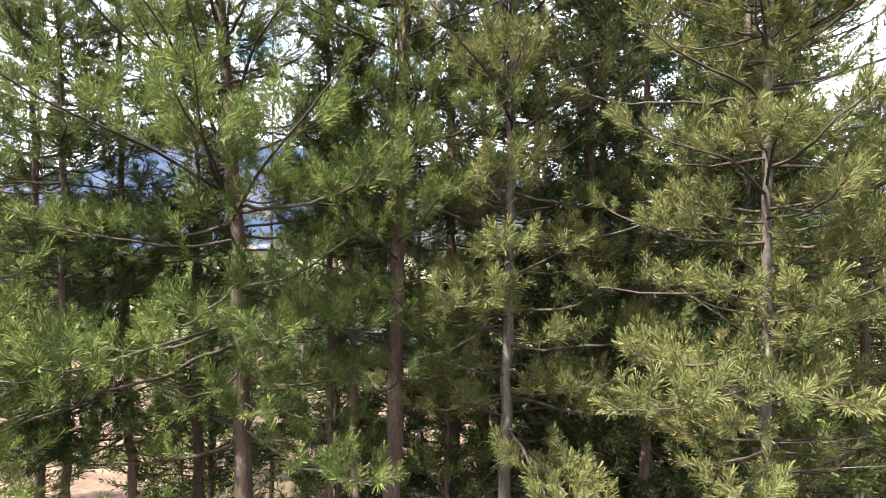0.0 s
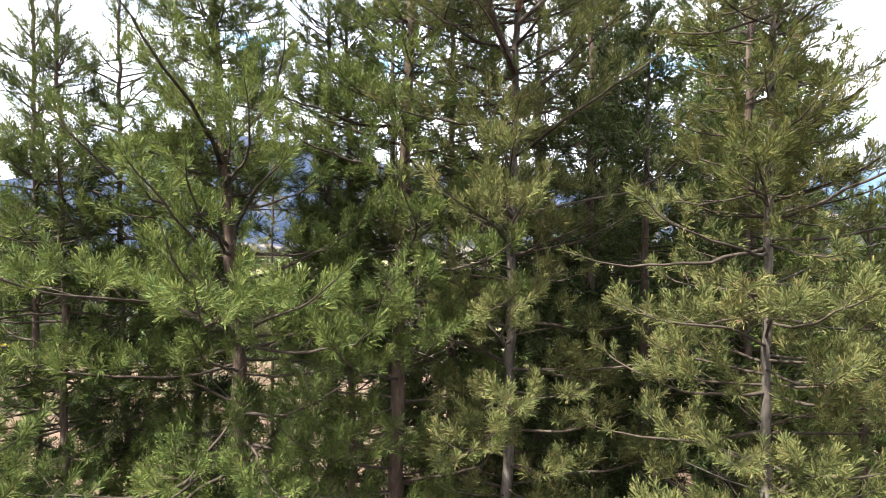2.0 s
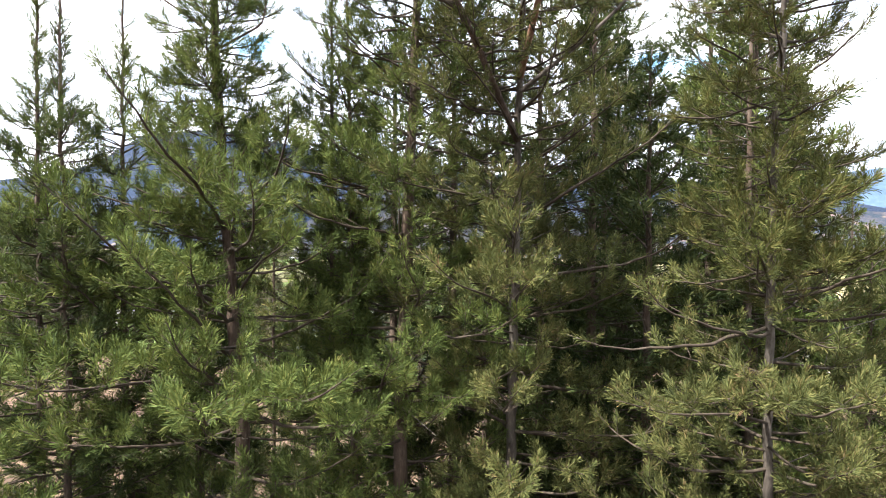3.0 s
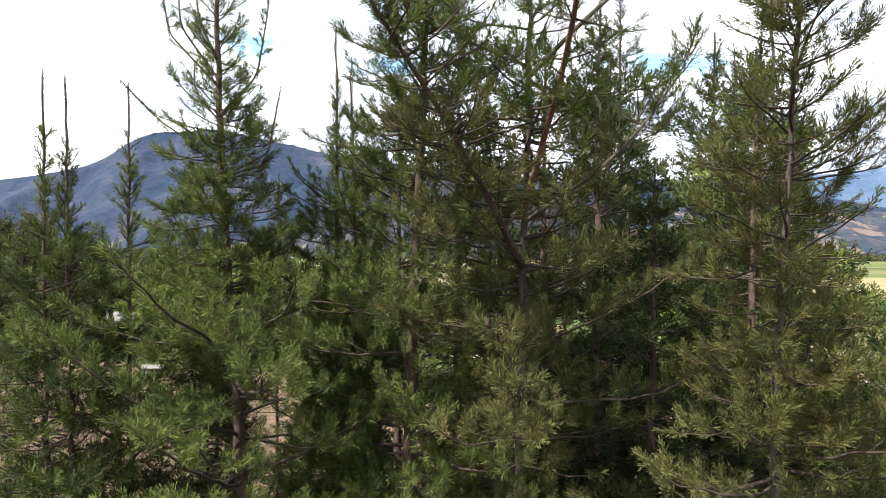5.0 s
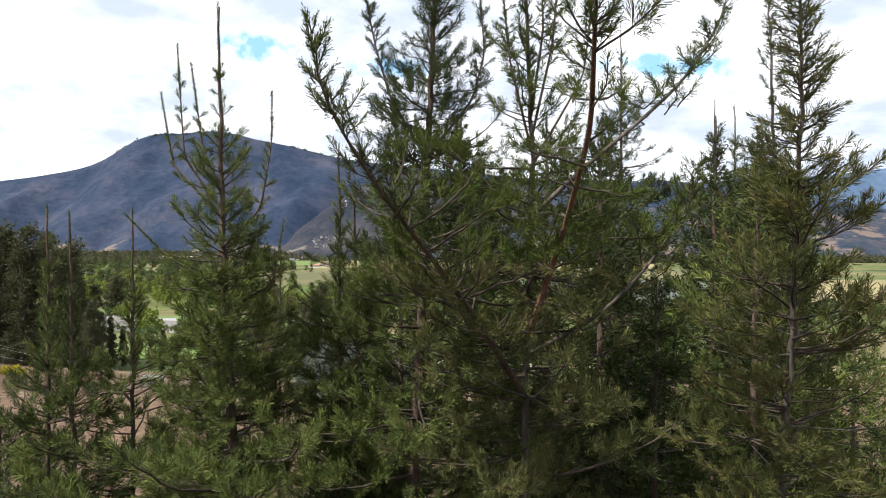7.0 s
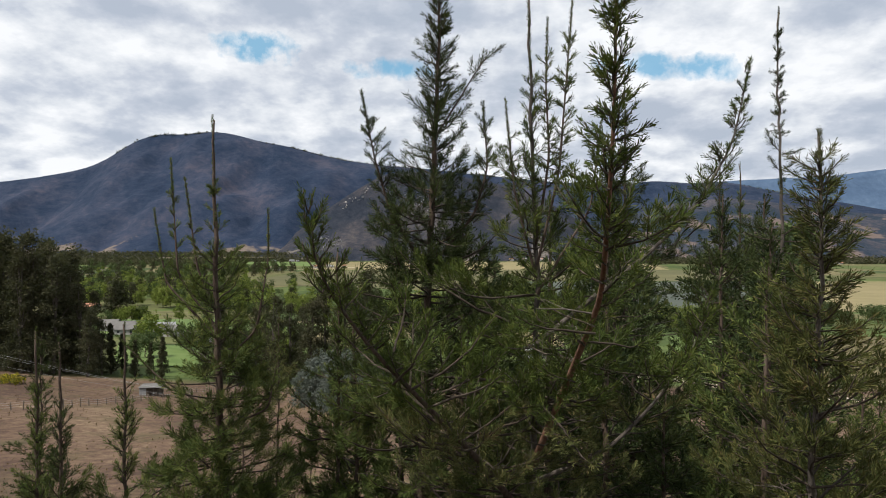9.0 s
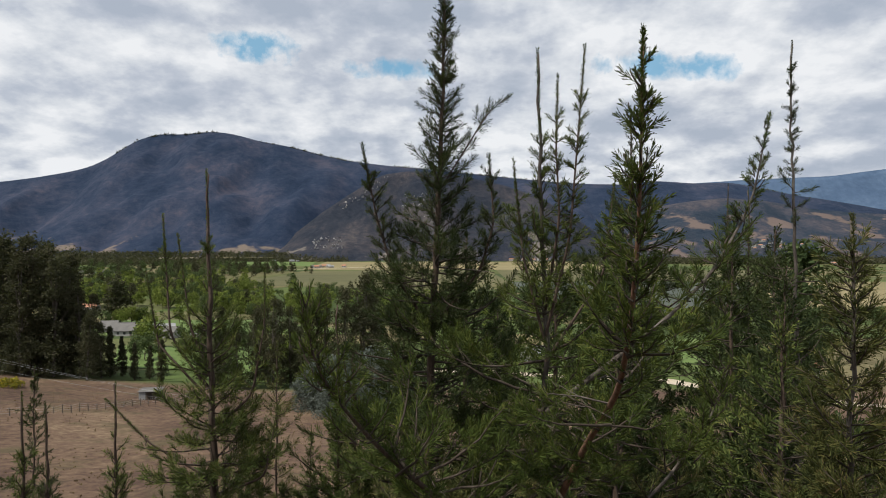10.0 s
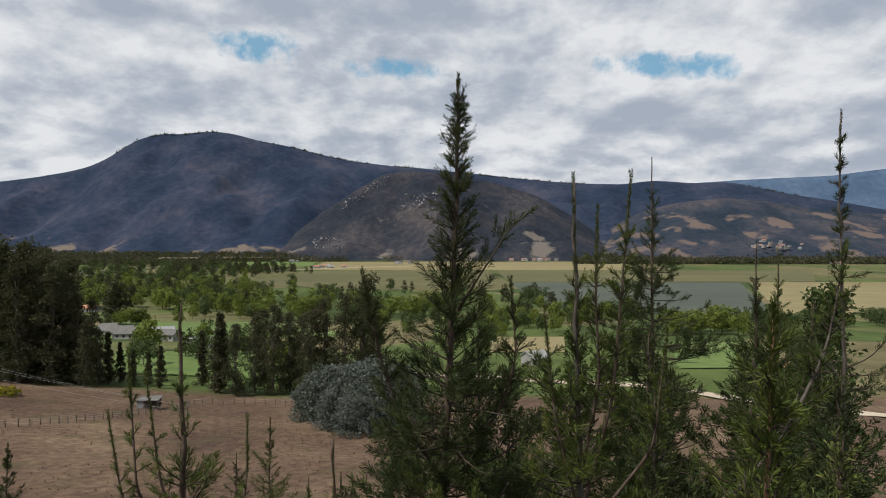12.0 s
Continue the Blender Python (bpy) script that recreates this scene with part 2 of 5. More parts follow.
def ground_material():
    m = bpy.data.materials.new("hillside_and_valley")
    nt = node_tree(m)
    at = nt.nodes.new("ShaderNodeNewGeometry").outputs["Position"]
    parts = nt.nodes.new("ShaderNodeSeparateXYZ")
    nt.links.new(at, parts.inputs[0])
    broad = noise_of(nt, at, 0.035, 5.0, 0.6)
    tussock = noise_of(nt, at, 0.9, 5.0, 0.7, 3.0)
    grit = noise_of(nt, at, 7.0, 3.0, 0.7, 9.0)
    mixed = sums(nt, "ADD", sums(nt, "MULTIPLY", broad, 0.42), sums(nt, "ADD", sums(nt, "MULTIPLY", tussock, 0.43), sums(nt, "MULTIPLY", grit, 0.15)))
    dry = ramp(nt, mixed, [(0.36, (0.034, 0.022, 0.017)), (0.45, (0.066, 0.042, 0.031)), (0.53, (0.108, 0.072, 0.049)), (0.63, (0.180, 0.134, 0.086))])
    weeds = ramp(nt, noise_of(nt, at, 0.16, 6.0, 0.65, 21.0), [(0.52, (0, 0, 0)), (0.66, (1, 1, 1))])
    dry = blend(nt, sums(nt, "MULTIPLY", weeds, 0.6), dry, (0.055, 0.050, 0.025))
    # brown needle litter under the stand of pines
    under = sums(nt, "ADD", parts.outputs[1], sums(nt, "MULTIPLY", sums(nt, "MAXIMUM", sums(nt, "SUBTRACT", -7.0, parts.outputs[0]), 0.0), 2.0))
    litter = ramp(nt, sums(nt, "DIVIDE", sums(nt, "ADD", under, sums(nt, "MULTIPLY", tussock, 6.0)), 100.0), [(0.19, (1, 1, 1)), (0.24, (0, 0, 0))])
    dry = blend(nt, litter, dry, ramp(nt, grit, [(0.3, (0.022, 0.016, 0.011)), (0.7, (0.085, 0.060, 0.038))]))
    cells = nt.nodes.new("ShaderNodeTexVoronoi")
    cells.inputs["Scale"].default_value = 0.011
    squeeze = nt.nodes.new("ShaderNodeVectorMath")
    squeeze.operation = "MULTIPLY"
    squeeze.inputs[1].default_value = (1.0, 0.55, 0.0)
    nt.links.new(at, squeeze.inputs[0])
    nt.links.new(squeeze.outputs[0], cells.inputs["Vector"])
    split = nt.nodes.new("ShaderNodeSeparateColor")
    nt.links.new(cells.outputs["Color"], split.inputs[0])
    plots = ramp(nt, split.outputs[0], [(0.0, (0.034, 0.050, 0.018)), (0.35, (0.064, 0.092, 0.026)), (0.6, (0.080, 0.088, 0.034)), (0.85, (0.125, 0.108, 0.056))])
    mottle = ramp(nt, noise_of(nt, at, 0.05, 6.0, 0.65, 2.0), [(0.3, (0.55, 0.55, 0.55)), (0.7, (1.25, 1.25, 1.25))])
    plots = blend(nt, 1.0, plots, mottle, "MULTIPLY")
    edge = sums(nt, "ADD", parts.outputs[1], sums(nt, "MULTIPLY", broad, 16.0))
    far = ramp(nt, sums(nt, "DIVIDE", edge, 300.0), [(0.50, (0, 0, 0)), (0.53, (1, 1, 1))])
    bs = nt.nodes.new("ShaderNodeBsdfPrincipled")
    bs.inputs["Roughness"].default_value = 0.95
    bs.inputs["Specular IOR Level"].default_value = 0.1
    nt.links.new(blend(nt, far, dry, plots), bs.inputs["Base Color"])
    bp = add(nt, "ShaderNodeBump", Strength=0.6, Distance=0.15)
    nt.links.new(tussock, bp.inputs["Height"])
    nt.links.new(bp.outputs[0], bs.inputs["Normal"])
    out = nt.nodes.new("ShaderNodeOutputMaterial")
    nt.links.new(bs.outputs[0], out.inputs[0])
    return m


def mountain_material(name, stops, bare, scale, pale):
    """Scrub of two scales, its stops tinted for haze and shade, gullies, and pale bare plots low on the slopes."""
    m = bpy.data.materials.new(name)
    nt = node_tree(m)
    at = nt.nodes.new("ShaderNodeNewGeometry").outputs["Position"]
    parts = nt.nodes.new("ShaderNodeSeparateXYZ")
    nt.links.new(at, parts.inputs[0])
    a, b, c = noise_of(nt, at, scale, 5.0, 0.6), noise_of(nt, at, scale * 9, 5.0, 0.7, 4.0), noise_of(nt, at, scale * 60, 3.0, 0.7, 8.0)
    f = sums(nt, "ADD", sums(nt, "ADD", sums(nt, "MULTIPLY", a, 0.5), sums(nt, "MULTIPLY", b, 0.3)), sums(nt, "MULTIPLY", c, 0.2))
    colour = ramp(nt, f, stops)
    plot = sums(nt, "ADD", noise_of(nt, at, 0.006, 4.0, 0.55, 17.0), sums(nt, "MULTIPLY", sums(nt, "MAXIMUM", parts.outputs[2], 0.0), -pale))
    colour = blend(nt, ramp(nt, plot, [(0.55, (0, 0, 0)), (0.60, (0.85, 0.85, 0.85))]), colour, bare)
    bs = nt.nodes.new("ShaderNodeBsdfPrincipled")
    bs.inputs["Roughness"].default_value, bs.inputs["Specular IOR Level"].default_value = 0.95, 0.05
    nt.links.new(colour, bs.inputs["Base Color"])
    bp = add(nt, "ShaderNodeBump", Strength=0.7, Distance=9.0)
    nt.links.new(b, bp.inputs["Height"])
    nt.links.new(bp.outputs[0], bs.inputs["Normal"])
    nt.links.new(bs.outputs[0], nt.nodes.new("ShaderNodeOutputMaterial").inputs[0])
    return m


# haze blue and the dark of cloud shade are worked into these scrub colours
MOUNTAIN = mountain_material("mountain_scrub_haze", [(0.38, (0.0094, 0.0167, 0.0337)), (0.47, (0.0155, 0.0248, 0.0466)), (0.54, (0.0269, 0.0348, 0.0583)), (0.62, (0.0485, 0.0495, 0.0701))], (0.1414, 0.1139, 0.0907), 0.0030, 0.0011)
# spur and hill carry the same haze blue in their darker stops
MOUNTAIN_BARE = mountain_material("mountain_bare_haze", [(0.38, (0.0100, 0.0140, 0.0223)), (0.47, (0.0190, 0.0230, 0.0324)), (0.54, (0.0330, 0.0330, 0.0405)), (0.62, (0.0638, 0.0580, 0.0587))], (0.1297, 0.1150, 0.1012), 0.0040, 0.0006)
HILL = mountain_material("hill_scrub_haze", [(0.38, (0.0120, 0.0200, 0.0320)), (0.47, (0.0200, 0.0290, 0.0430)), (0.54, (0.0380, 0.0400, 0.0520)), (0.62, (0.0700, 0.0620, 0.0680))], (0.1150, 0.0880, 0.0780), 0.0045, 0.0002)
GROUND = ground_material()
ROCK = surface("pale_rock", [(0.30, (0.10, 0.105, 0.115)), (0.55, (0.19, 0.19, 0.195)), (0.75, (0.28, 0.265, 0.25))], 0.02, 8.0, 0.9, piece=0.3, gloss=0.05)
DRY_GRASS = surface("dry_grass", [(0.30, (0.070, 0.048, 0.026)), (0.52, (0.150, 0.108, 0.058)), (0.70, (0.110, 0.105, 0.040))], 0.08, 10.0, 0.9, piece=0.3, gloss=0.05)

# ---- mesh helpers ----
def mesh_of(name, verts, faces, material, smooth=False):
    me = bpy.data.meshes.new(name)
    me.from_pydata([tuple(v) for v in verts], [], faces)
    me.materials.append(material)
    if smooth:
        me.polygons.foreach_set("use_smooth", [True] * len(me.polygons))
    me.update()
    return me


def blades(name, corners, material):
    """A mesh of loose triangles from an array of n x 3 corners."""
    v = np.ascontiguousarray(corners, dtype=np.float32).reshape(-1, 3)
    n = len(v) // 3
    me = bpy.data.meshes.new(name)
    me.vertices.add(3 * n)
    me.vertices.foreach_set("co", v.ravel())
    me.loops.add(3 * n)
    me.loops.foreach_set("vertex_index", np.arange(3 * n, dtype=np.int32))
    me.polygons.add(n)
    me.polygons.foreach_set("loop_start", np.arange(0, 3 * n, 3, dtype=np.int32))
    me.polygons.foreach_set("loop_total", np.full(n, 3, dtype=np.int32))
    me.materials.append(material)
    me.update(calc_edges=True)
    return me


def part(name, me, parent, label=""):
    ob = new(name, me)
    ob.parent = parent
    return tagged(ob, label)


def unit(v):
    return v / np.maximum(np.linalg.norm(v, axis=-1, keepdims=True), 1e-9)


class Tubes:
    """Collects tapered tubes into one mesh."""

    def __init__(self):
        self.v, self.f = [], []

    def add(self, pts, radii, sides=5):
        pts = np.asarray(pts, float)
        way = unit(np.gradient(pts, axis=0))
        ref = np.array((0.31, 0.17, 0.93)) if abs(way[:, 2]).mean() < 0.8 else np.array((0.95, 0.3, 0.05))
        a = unit(np.cross(way, ref))
        b = np.cross(way, a)
        turn = np.arange(sides) * 2 * np.pi / sides
        k = len(self.v)
        for p, r, u, w in zip(pts, radii, a, b):
            self.v.extend(p + r * (math.cos(q) * u + math.sin(q) * w) for q in turn)
        for i in range(len(pts) - 1):
            for j in range(sides):
                j2 = (j + 1) % sides
                self.f.append((k + i * sides + j, k + i * sides + j2, k + (i + 1) * sides + j2, k + (i + 1) * sides + j))
        self.f.append(tuple(k + (len(pts) - 1) * sides + j for j in range(sides)))
        return self

    def mesh(self, name, material):
        return mesh_of(name, self.v, self.f, material, True)


class Solid:
    """Collects boxes and slabs into one mesh."""

    def __init__(self):
        self.v, self.f = [], []

    def box(self, x0, x1, y0, y1, z0, z1):
        k = len(self.v)
        self.v += [(x, y, z) for z in (z0, z1) for x, y in ((x0, y0), (x1, y0), (x1, y1), (x0, y1))]
        self.f += [tuple(k + i for i in q) for q in ((3, 2, 1, 0), (4, 5, 6, 7), (0, 1, 5, 4), (1, 2, 6, 5), (2, 3, 7, 6), (3, 0, 4, 7))]
        return self

    def prism(self, x0, x1, outline):
        """An outline of (y, z) drawn out along x."""
        k, n = len(self.v), len(outline)
        self.v += [(x0, y, z) for y, z in outline] + [(x1, y, z) for y, z in outline]
        self.f += [tuple(k + i for i in reversed(range(n))), tuple(k + n + i for i in range(n))]
        self.f += [(k + i, k + (i + 1) % n, k + n + (i + 1) % n, k + n + i) for i in range(n)]
        return self

    def mesh(self, name, material):
        return mesh_of(name, self.v, self.f, material)


# ---- ground and mountains ----
SLOPE_Y = (-400, -100, 0, 60, 113, 141, 160, 230, 322, 450, 560, 800, 2600, 5200)
SLOPE_Z = (46, 15, 0, -9.3, -17.3, -21.5, -23.5, -27, -31.5, -41, -45, -45, -30, -30)


def ground_z(x, y):
    z = np.interp(y, SLOPE_Y, SLOPE_Z)
    near = np.clip((260 - y) / 120, 0, 1)
    z = z + near * np.clip((-45 - x) * 0.07, 0, 6)
    return z + near * 0.25 * np.sin(x * 0.21 + 1.3) * np.sin(y * 0.17) + 0.12 * near * np.sin(x * 0.9 + y * 0.7)


def spaced(lo, hi, near, n):
    """n places from lo to hi, closest together about zero."""
    a, b = math.asinh(lo / near), math.asinh(hi / near)
    return near * np.sinh(np.linspace(a, b, n))


def sheet(name, xs, ys, height, material):
    gx, gy = np.meshgrid(xs, ys)
    v = np.stack([gx, gy, height(gx, gy)], -1).reshape(-1, 3)
    w = len(xs)
    f = [(i * w + j, i * w + j + 1, (i + 1) * w + j + 1, (i + 1) * w + j) for i in range(len(ys) - 1) for j in range(w - 1)]
    return new(name, mesh_of(name, v, f, material, True))


tagged(sheet("ground", spaced(-4600, 4600, 20, 190), spaced(-400, 4900, 20, 230), ground_z, GROUND),
       "dry grassy hillside falling to a green farmed valley", "ground", kind="structure")


def fractal(x, y, scale, seed, octaves=5):
    total, amp = np.zeros_like(x), 1.0
    for k in range(octaves):
        s = scale * 2 ** k
        flat = [noise.noise((a * s + seed, b * s - seed, seed * 0.37)) for a, b in zip(x.ravel(), y.ravel())]
        total += amp * np.array(flat).reshape(x.shape)
        amp *= 0.5
    return total



def mountain(name, ridge, near, crest, back, material, label, seed, rough=0.05, columns=220, rows=46, foot=-32.0):
    """A range whose skyline is given as (across, up) slopes seen from the hilltop, at the depth crest."""
    u = np.linspace(ridge[0][0], ridge[-1][0], columns)
    up = np.interp(u, [r[0] for r in ridge], [r[1] for r in ridge])
    for _ in range(2):
        up[1:-1] = (up[:-2] + 2 * up[1:-1] + up[2:]) / 4
    v = np.concatenate([np.linspace(0, 1, rows), np.linspace(1.1, 1.6, 6)])
    gu, gv = np.meshgrid(u, v)
    depth = np.where(gv <= 1, near + (crest - near) * gv, crest + (back - crest) * (gv - 1) / 0.6)
    gx = gu * depth
    top = 13.8 + np.tile(up, (len(v), 1)) * crest
    rise = np.where(gv <= 1, np.power(np.clip(gv, 0, 1), 1.25), 1 - (gv - 1) * 1.2)
    z = foot + (top - foot) * rise
    spur = np.abs(fractal(gx, depth * 0.35, 0.0016, seed, 4)) - 0.25
    z -= (top - foot) * spur * 0.42 * np.sin(np.pi * np.clip(gv, 0, 1)) ** 0.8
    z += (top - foot) * rough * fractal(gx, depth, 0.006, seed + 4, 4) * np.clip(gv * 4, 0, 1) * np.where(gv < 0.97, 1, 0.12)
    w = columns
    f = [(i * w + j, i * w + j + 1, (i + 1) * w + j + 1, (i + 1) * w + j) for i in range(len(v) - 1) for j in range(w - 1)]
    ob = new(name, mesh_of(name, np.stack([gx, depth, z], -1).reshape(-1, 3), f, material, True))
    return tagged(ob, label, "mountain", kind="structure")


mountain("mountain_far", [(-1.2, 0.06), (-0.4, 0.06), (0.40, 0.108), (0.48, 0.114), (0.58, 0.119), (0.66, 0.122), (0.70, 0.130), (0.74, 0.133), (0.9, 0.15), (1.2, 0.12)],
         3900, 4500, 4800, MOUNTAIN_FAR, "distant mountain range with the blue of haze in its colour", 3.3, 0.03, 120, 20)
SKYLINE = [(-1.3, 0.09), (-0.9, 0.10), (-0.74, 0.112), (-0.683, 0.119), (-0.636, 0.126), (-0.598, 0.135), (-0.566, 0.147), (-0.537, 0.166), (-0.504, 0.185), (-0.466, 0.192),
           (-0.429, 0.1915), (-0.386, 0.1965), (-0.353, 0.193), (-0.325, 0.185), (-0.301, 0.178), (-0.259, 0.171), (-0.211, 0.159), (-0.164, 0.148), (-0.098, 0.139),
           (-0.042, 0.135), (0.043, 0.126), (0.109, 0.119), (0.204, 0.110), (0.298, 0.107), (0.345, 0.114), (0.421, 0.109), (0.478, 0.112), (0.525, 0.102),
           (0.581, 0.091), (0.648, 0.081), (0.74, 0.065), (1.0, 0.05), (1.3, 0.07)]
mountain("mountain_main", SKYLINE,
         2450, 3700, 4300, MOUNTAIN, "scrub-covered mountain with a domed summit, cloud shade and haze in its colour", 8.1, 0.035)
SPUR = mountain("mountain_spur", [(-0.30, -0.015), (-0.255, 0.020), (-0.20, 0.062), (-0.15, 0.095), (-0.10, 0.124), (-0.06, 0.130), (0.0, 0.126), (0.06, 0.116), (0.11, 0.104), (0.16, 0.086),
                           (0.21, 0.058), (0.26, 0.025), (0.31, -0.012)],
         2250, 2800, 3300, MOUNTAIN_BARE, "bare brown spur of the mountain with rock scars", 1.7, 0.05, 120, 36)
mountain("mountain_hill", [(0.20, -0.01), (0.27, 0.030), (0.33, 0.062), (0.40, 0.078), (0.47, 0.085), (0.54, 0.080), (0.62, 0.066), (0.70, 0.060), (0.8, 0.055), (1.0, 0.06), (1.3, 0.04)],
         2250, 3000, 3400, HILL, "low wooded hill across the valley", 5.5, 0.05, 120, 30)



def scree(ob):
    """Pale rock faces, a worn track and loose boulders on the bare spur."""
    rng = np.random.default_rng(31)
    v = np.array([q.co for q in ob.data.vertices])
    across, up = v[:, 0] / v[:, 1], (v[:, 2] - 13.8) / v[:, 1]
    rows = []
    for a0, a1, u0, u1, n in ((-0.068, -0.012, 0.050, 0.092, 150), (-0.215, -0.170, -0.002, 0.018, 70)):
        inside = np.flatnonzero((across > a0) & (across < a1) & (up > u0) & (up < u1))
        rows.append(rng.choice(inside, n))
    track = np.flatnonzero((np.abs(up - (0.119 + (across + 0.089) * 0.63)) < 0.006) & (across > -0.17) & (across < -0.085))
    rows.append(rng.choice(track, 70))
    c = v[np.concatenate(rows)] + rng.normal(size=(290, 3)) * (10, 10, 2) + (0, 0, 3)
    size = rng.uniform(1.5, 6.5, (290, 1, 1))
    corners = np.array([(1, 0, -0.3), (-0.5, 0.9, -0.3), (-0.5, -0.9, -0.3), (0, 0, 1.1)]) * size + rng.normal(size=(290, 4, 3)) * size * 0.3 + c[:, None]
    return np.stack([corners[:, t] for t in ((0, 1, 3), (1, 2, 3), (2, 0, 3), (0, 2, 1))], 1).reshape(-1, 3)


tagged(new("scree", blades("scree", scree(SPUR), ROCK)), "pale grey rock scars and boulders on the spur", "rocks", kind="stuff")

# ---- pines ----
UP = np.array((0.0, 0.0, 1.0))


def curve(points, n):
    """n places along a smooth line through the points."""
    p = np.asarray(points, float)
    s = np.concatenate([[0], np.cumsum(np.linalg.norm(np.diff(p, axis=0), axis=1))])
    t = np.linspace(0, s[-1], n)
    flat = np.stack([np.interp(t, s, p[:, i]) for i in range(3)], -1)
    for _ in range(max(1, n // 10)):
        flat[1:-1] = (flat[:-2] + 2 * flat[1:-1] + flat[2:]) / 4
    return flat


def needle_blades(rng, base, way, length, needle, count, width, tip=0.0, low=22, high=72):
    """Brushes of needles: one row of base, way and length for each stretch of shoot. Where tip is 1 the needles close over the end."""
    n = len(base)
    tip = np.broadcast_to(np.asarray(tip, float), (n,))[:, None]
    side = unit(np.cross(way, rng.normal(size=(n, 3))))
    other = np.cross(way, side)
    s = rng.random((n, count)) ** (1 - 0.25 * tip)
    phi = rng.random((n, count)) * 2 * np.pi
    lean = np.radians(rng.uniform(low, high, (n, count)) * np.interp(needle, (0.07, 0.13), (0.74, 1.05))[:, None] * (1 - 0.6 * tip * s ** 2))
    d = (np.cos(lean)[..., None] * way[:, None] + (np.sin(lean) * np.cos(phi))[..., None] * side[:, None] + (np.sin(lean) * np.sin(phi))[..., None] * other[:, None])
    d[..., 2] -= 0.08
    d = unit(d)
    root = base[:, None] + way[:, None] * (s * length[:, None])[..., None]
    reach = needle[:, None] * rng.uniform(0.65, 1.1, (n, count)) * (1 - 0.25 * tip * s)
    flat = unit(np.cross(d, rng.normal(size=(n, count, 3)))) * width
    # bundles of needles that open towards their tips
    end = root + d * reach[..., None]
    return np.stack([root, end - flat, end + flat - d * (reach * rng.uniform(0.0, 0.3, (n, count)))[..., None]], 2).reshape(-1, 3)


def needle_cores(rng, base, way, length, needle, count, width):
    """The close-set needles that lie forward along each stretch of shoot, in flat pointed bundles."""
    n = len(base)
    side = unit(np.cross(way, rng.normal(size=(n, 3))))
    other = np.cross(way, side)
    s, phi, lean = rng.random((n, count)), np.arange(count) * 2.4 + rng.random((n, count)) * 0.8, np.radians(rng.uniform(16, 56, (n, count)) * np.interp(needle, (0.07, 0.13), (0.8, 1.0))[:, None])
    out = np.cos(phi)[..., None] * side[:, None] + np.sin(phi)[..., None] * other[:, None]
    d = np.cos(lean)[..., None] * way[:, None] + np.sin(lean)[..., None] * out
    root = base[:, None] + way[:, None] * (s * length[:, None])[..., None] + out * (needle * 0.14)[:, None, None]
    end = root + d * (needle[:, None] * rng.uniform(0.6, 0.95, (n, count)))[..., None]
    flat = np.cross(d, out) * (width * np.sqrt(needle[:, None] / 0.14) * rng.uniform(0.7, 1.3, (n, count)))[..., None]
    forward = np.stack([root - flat, root + flat, end], 2)
    open_end = np.stack([root, end - flat * 0.75, end + flat * 0.75], 2)
    return np.where((np.arange(count) % 2 == 0)[None, :, None, None], forward, open_end).reshape(-1, 3)


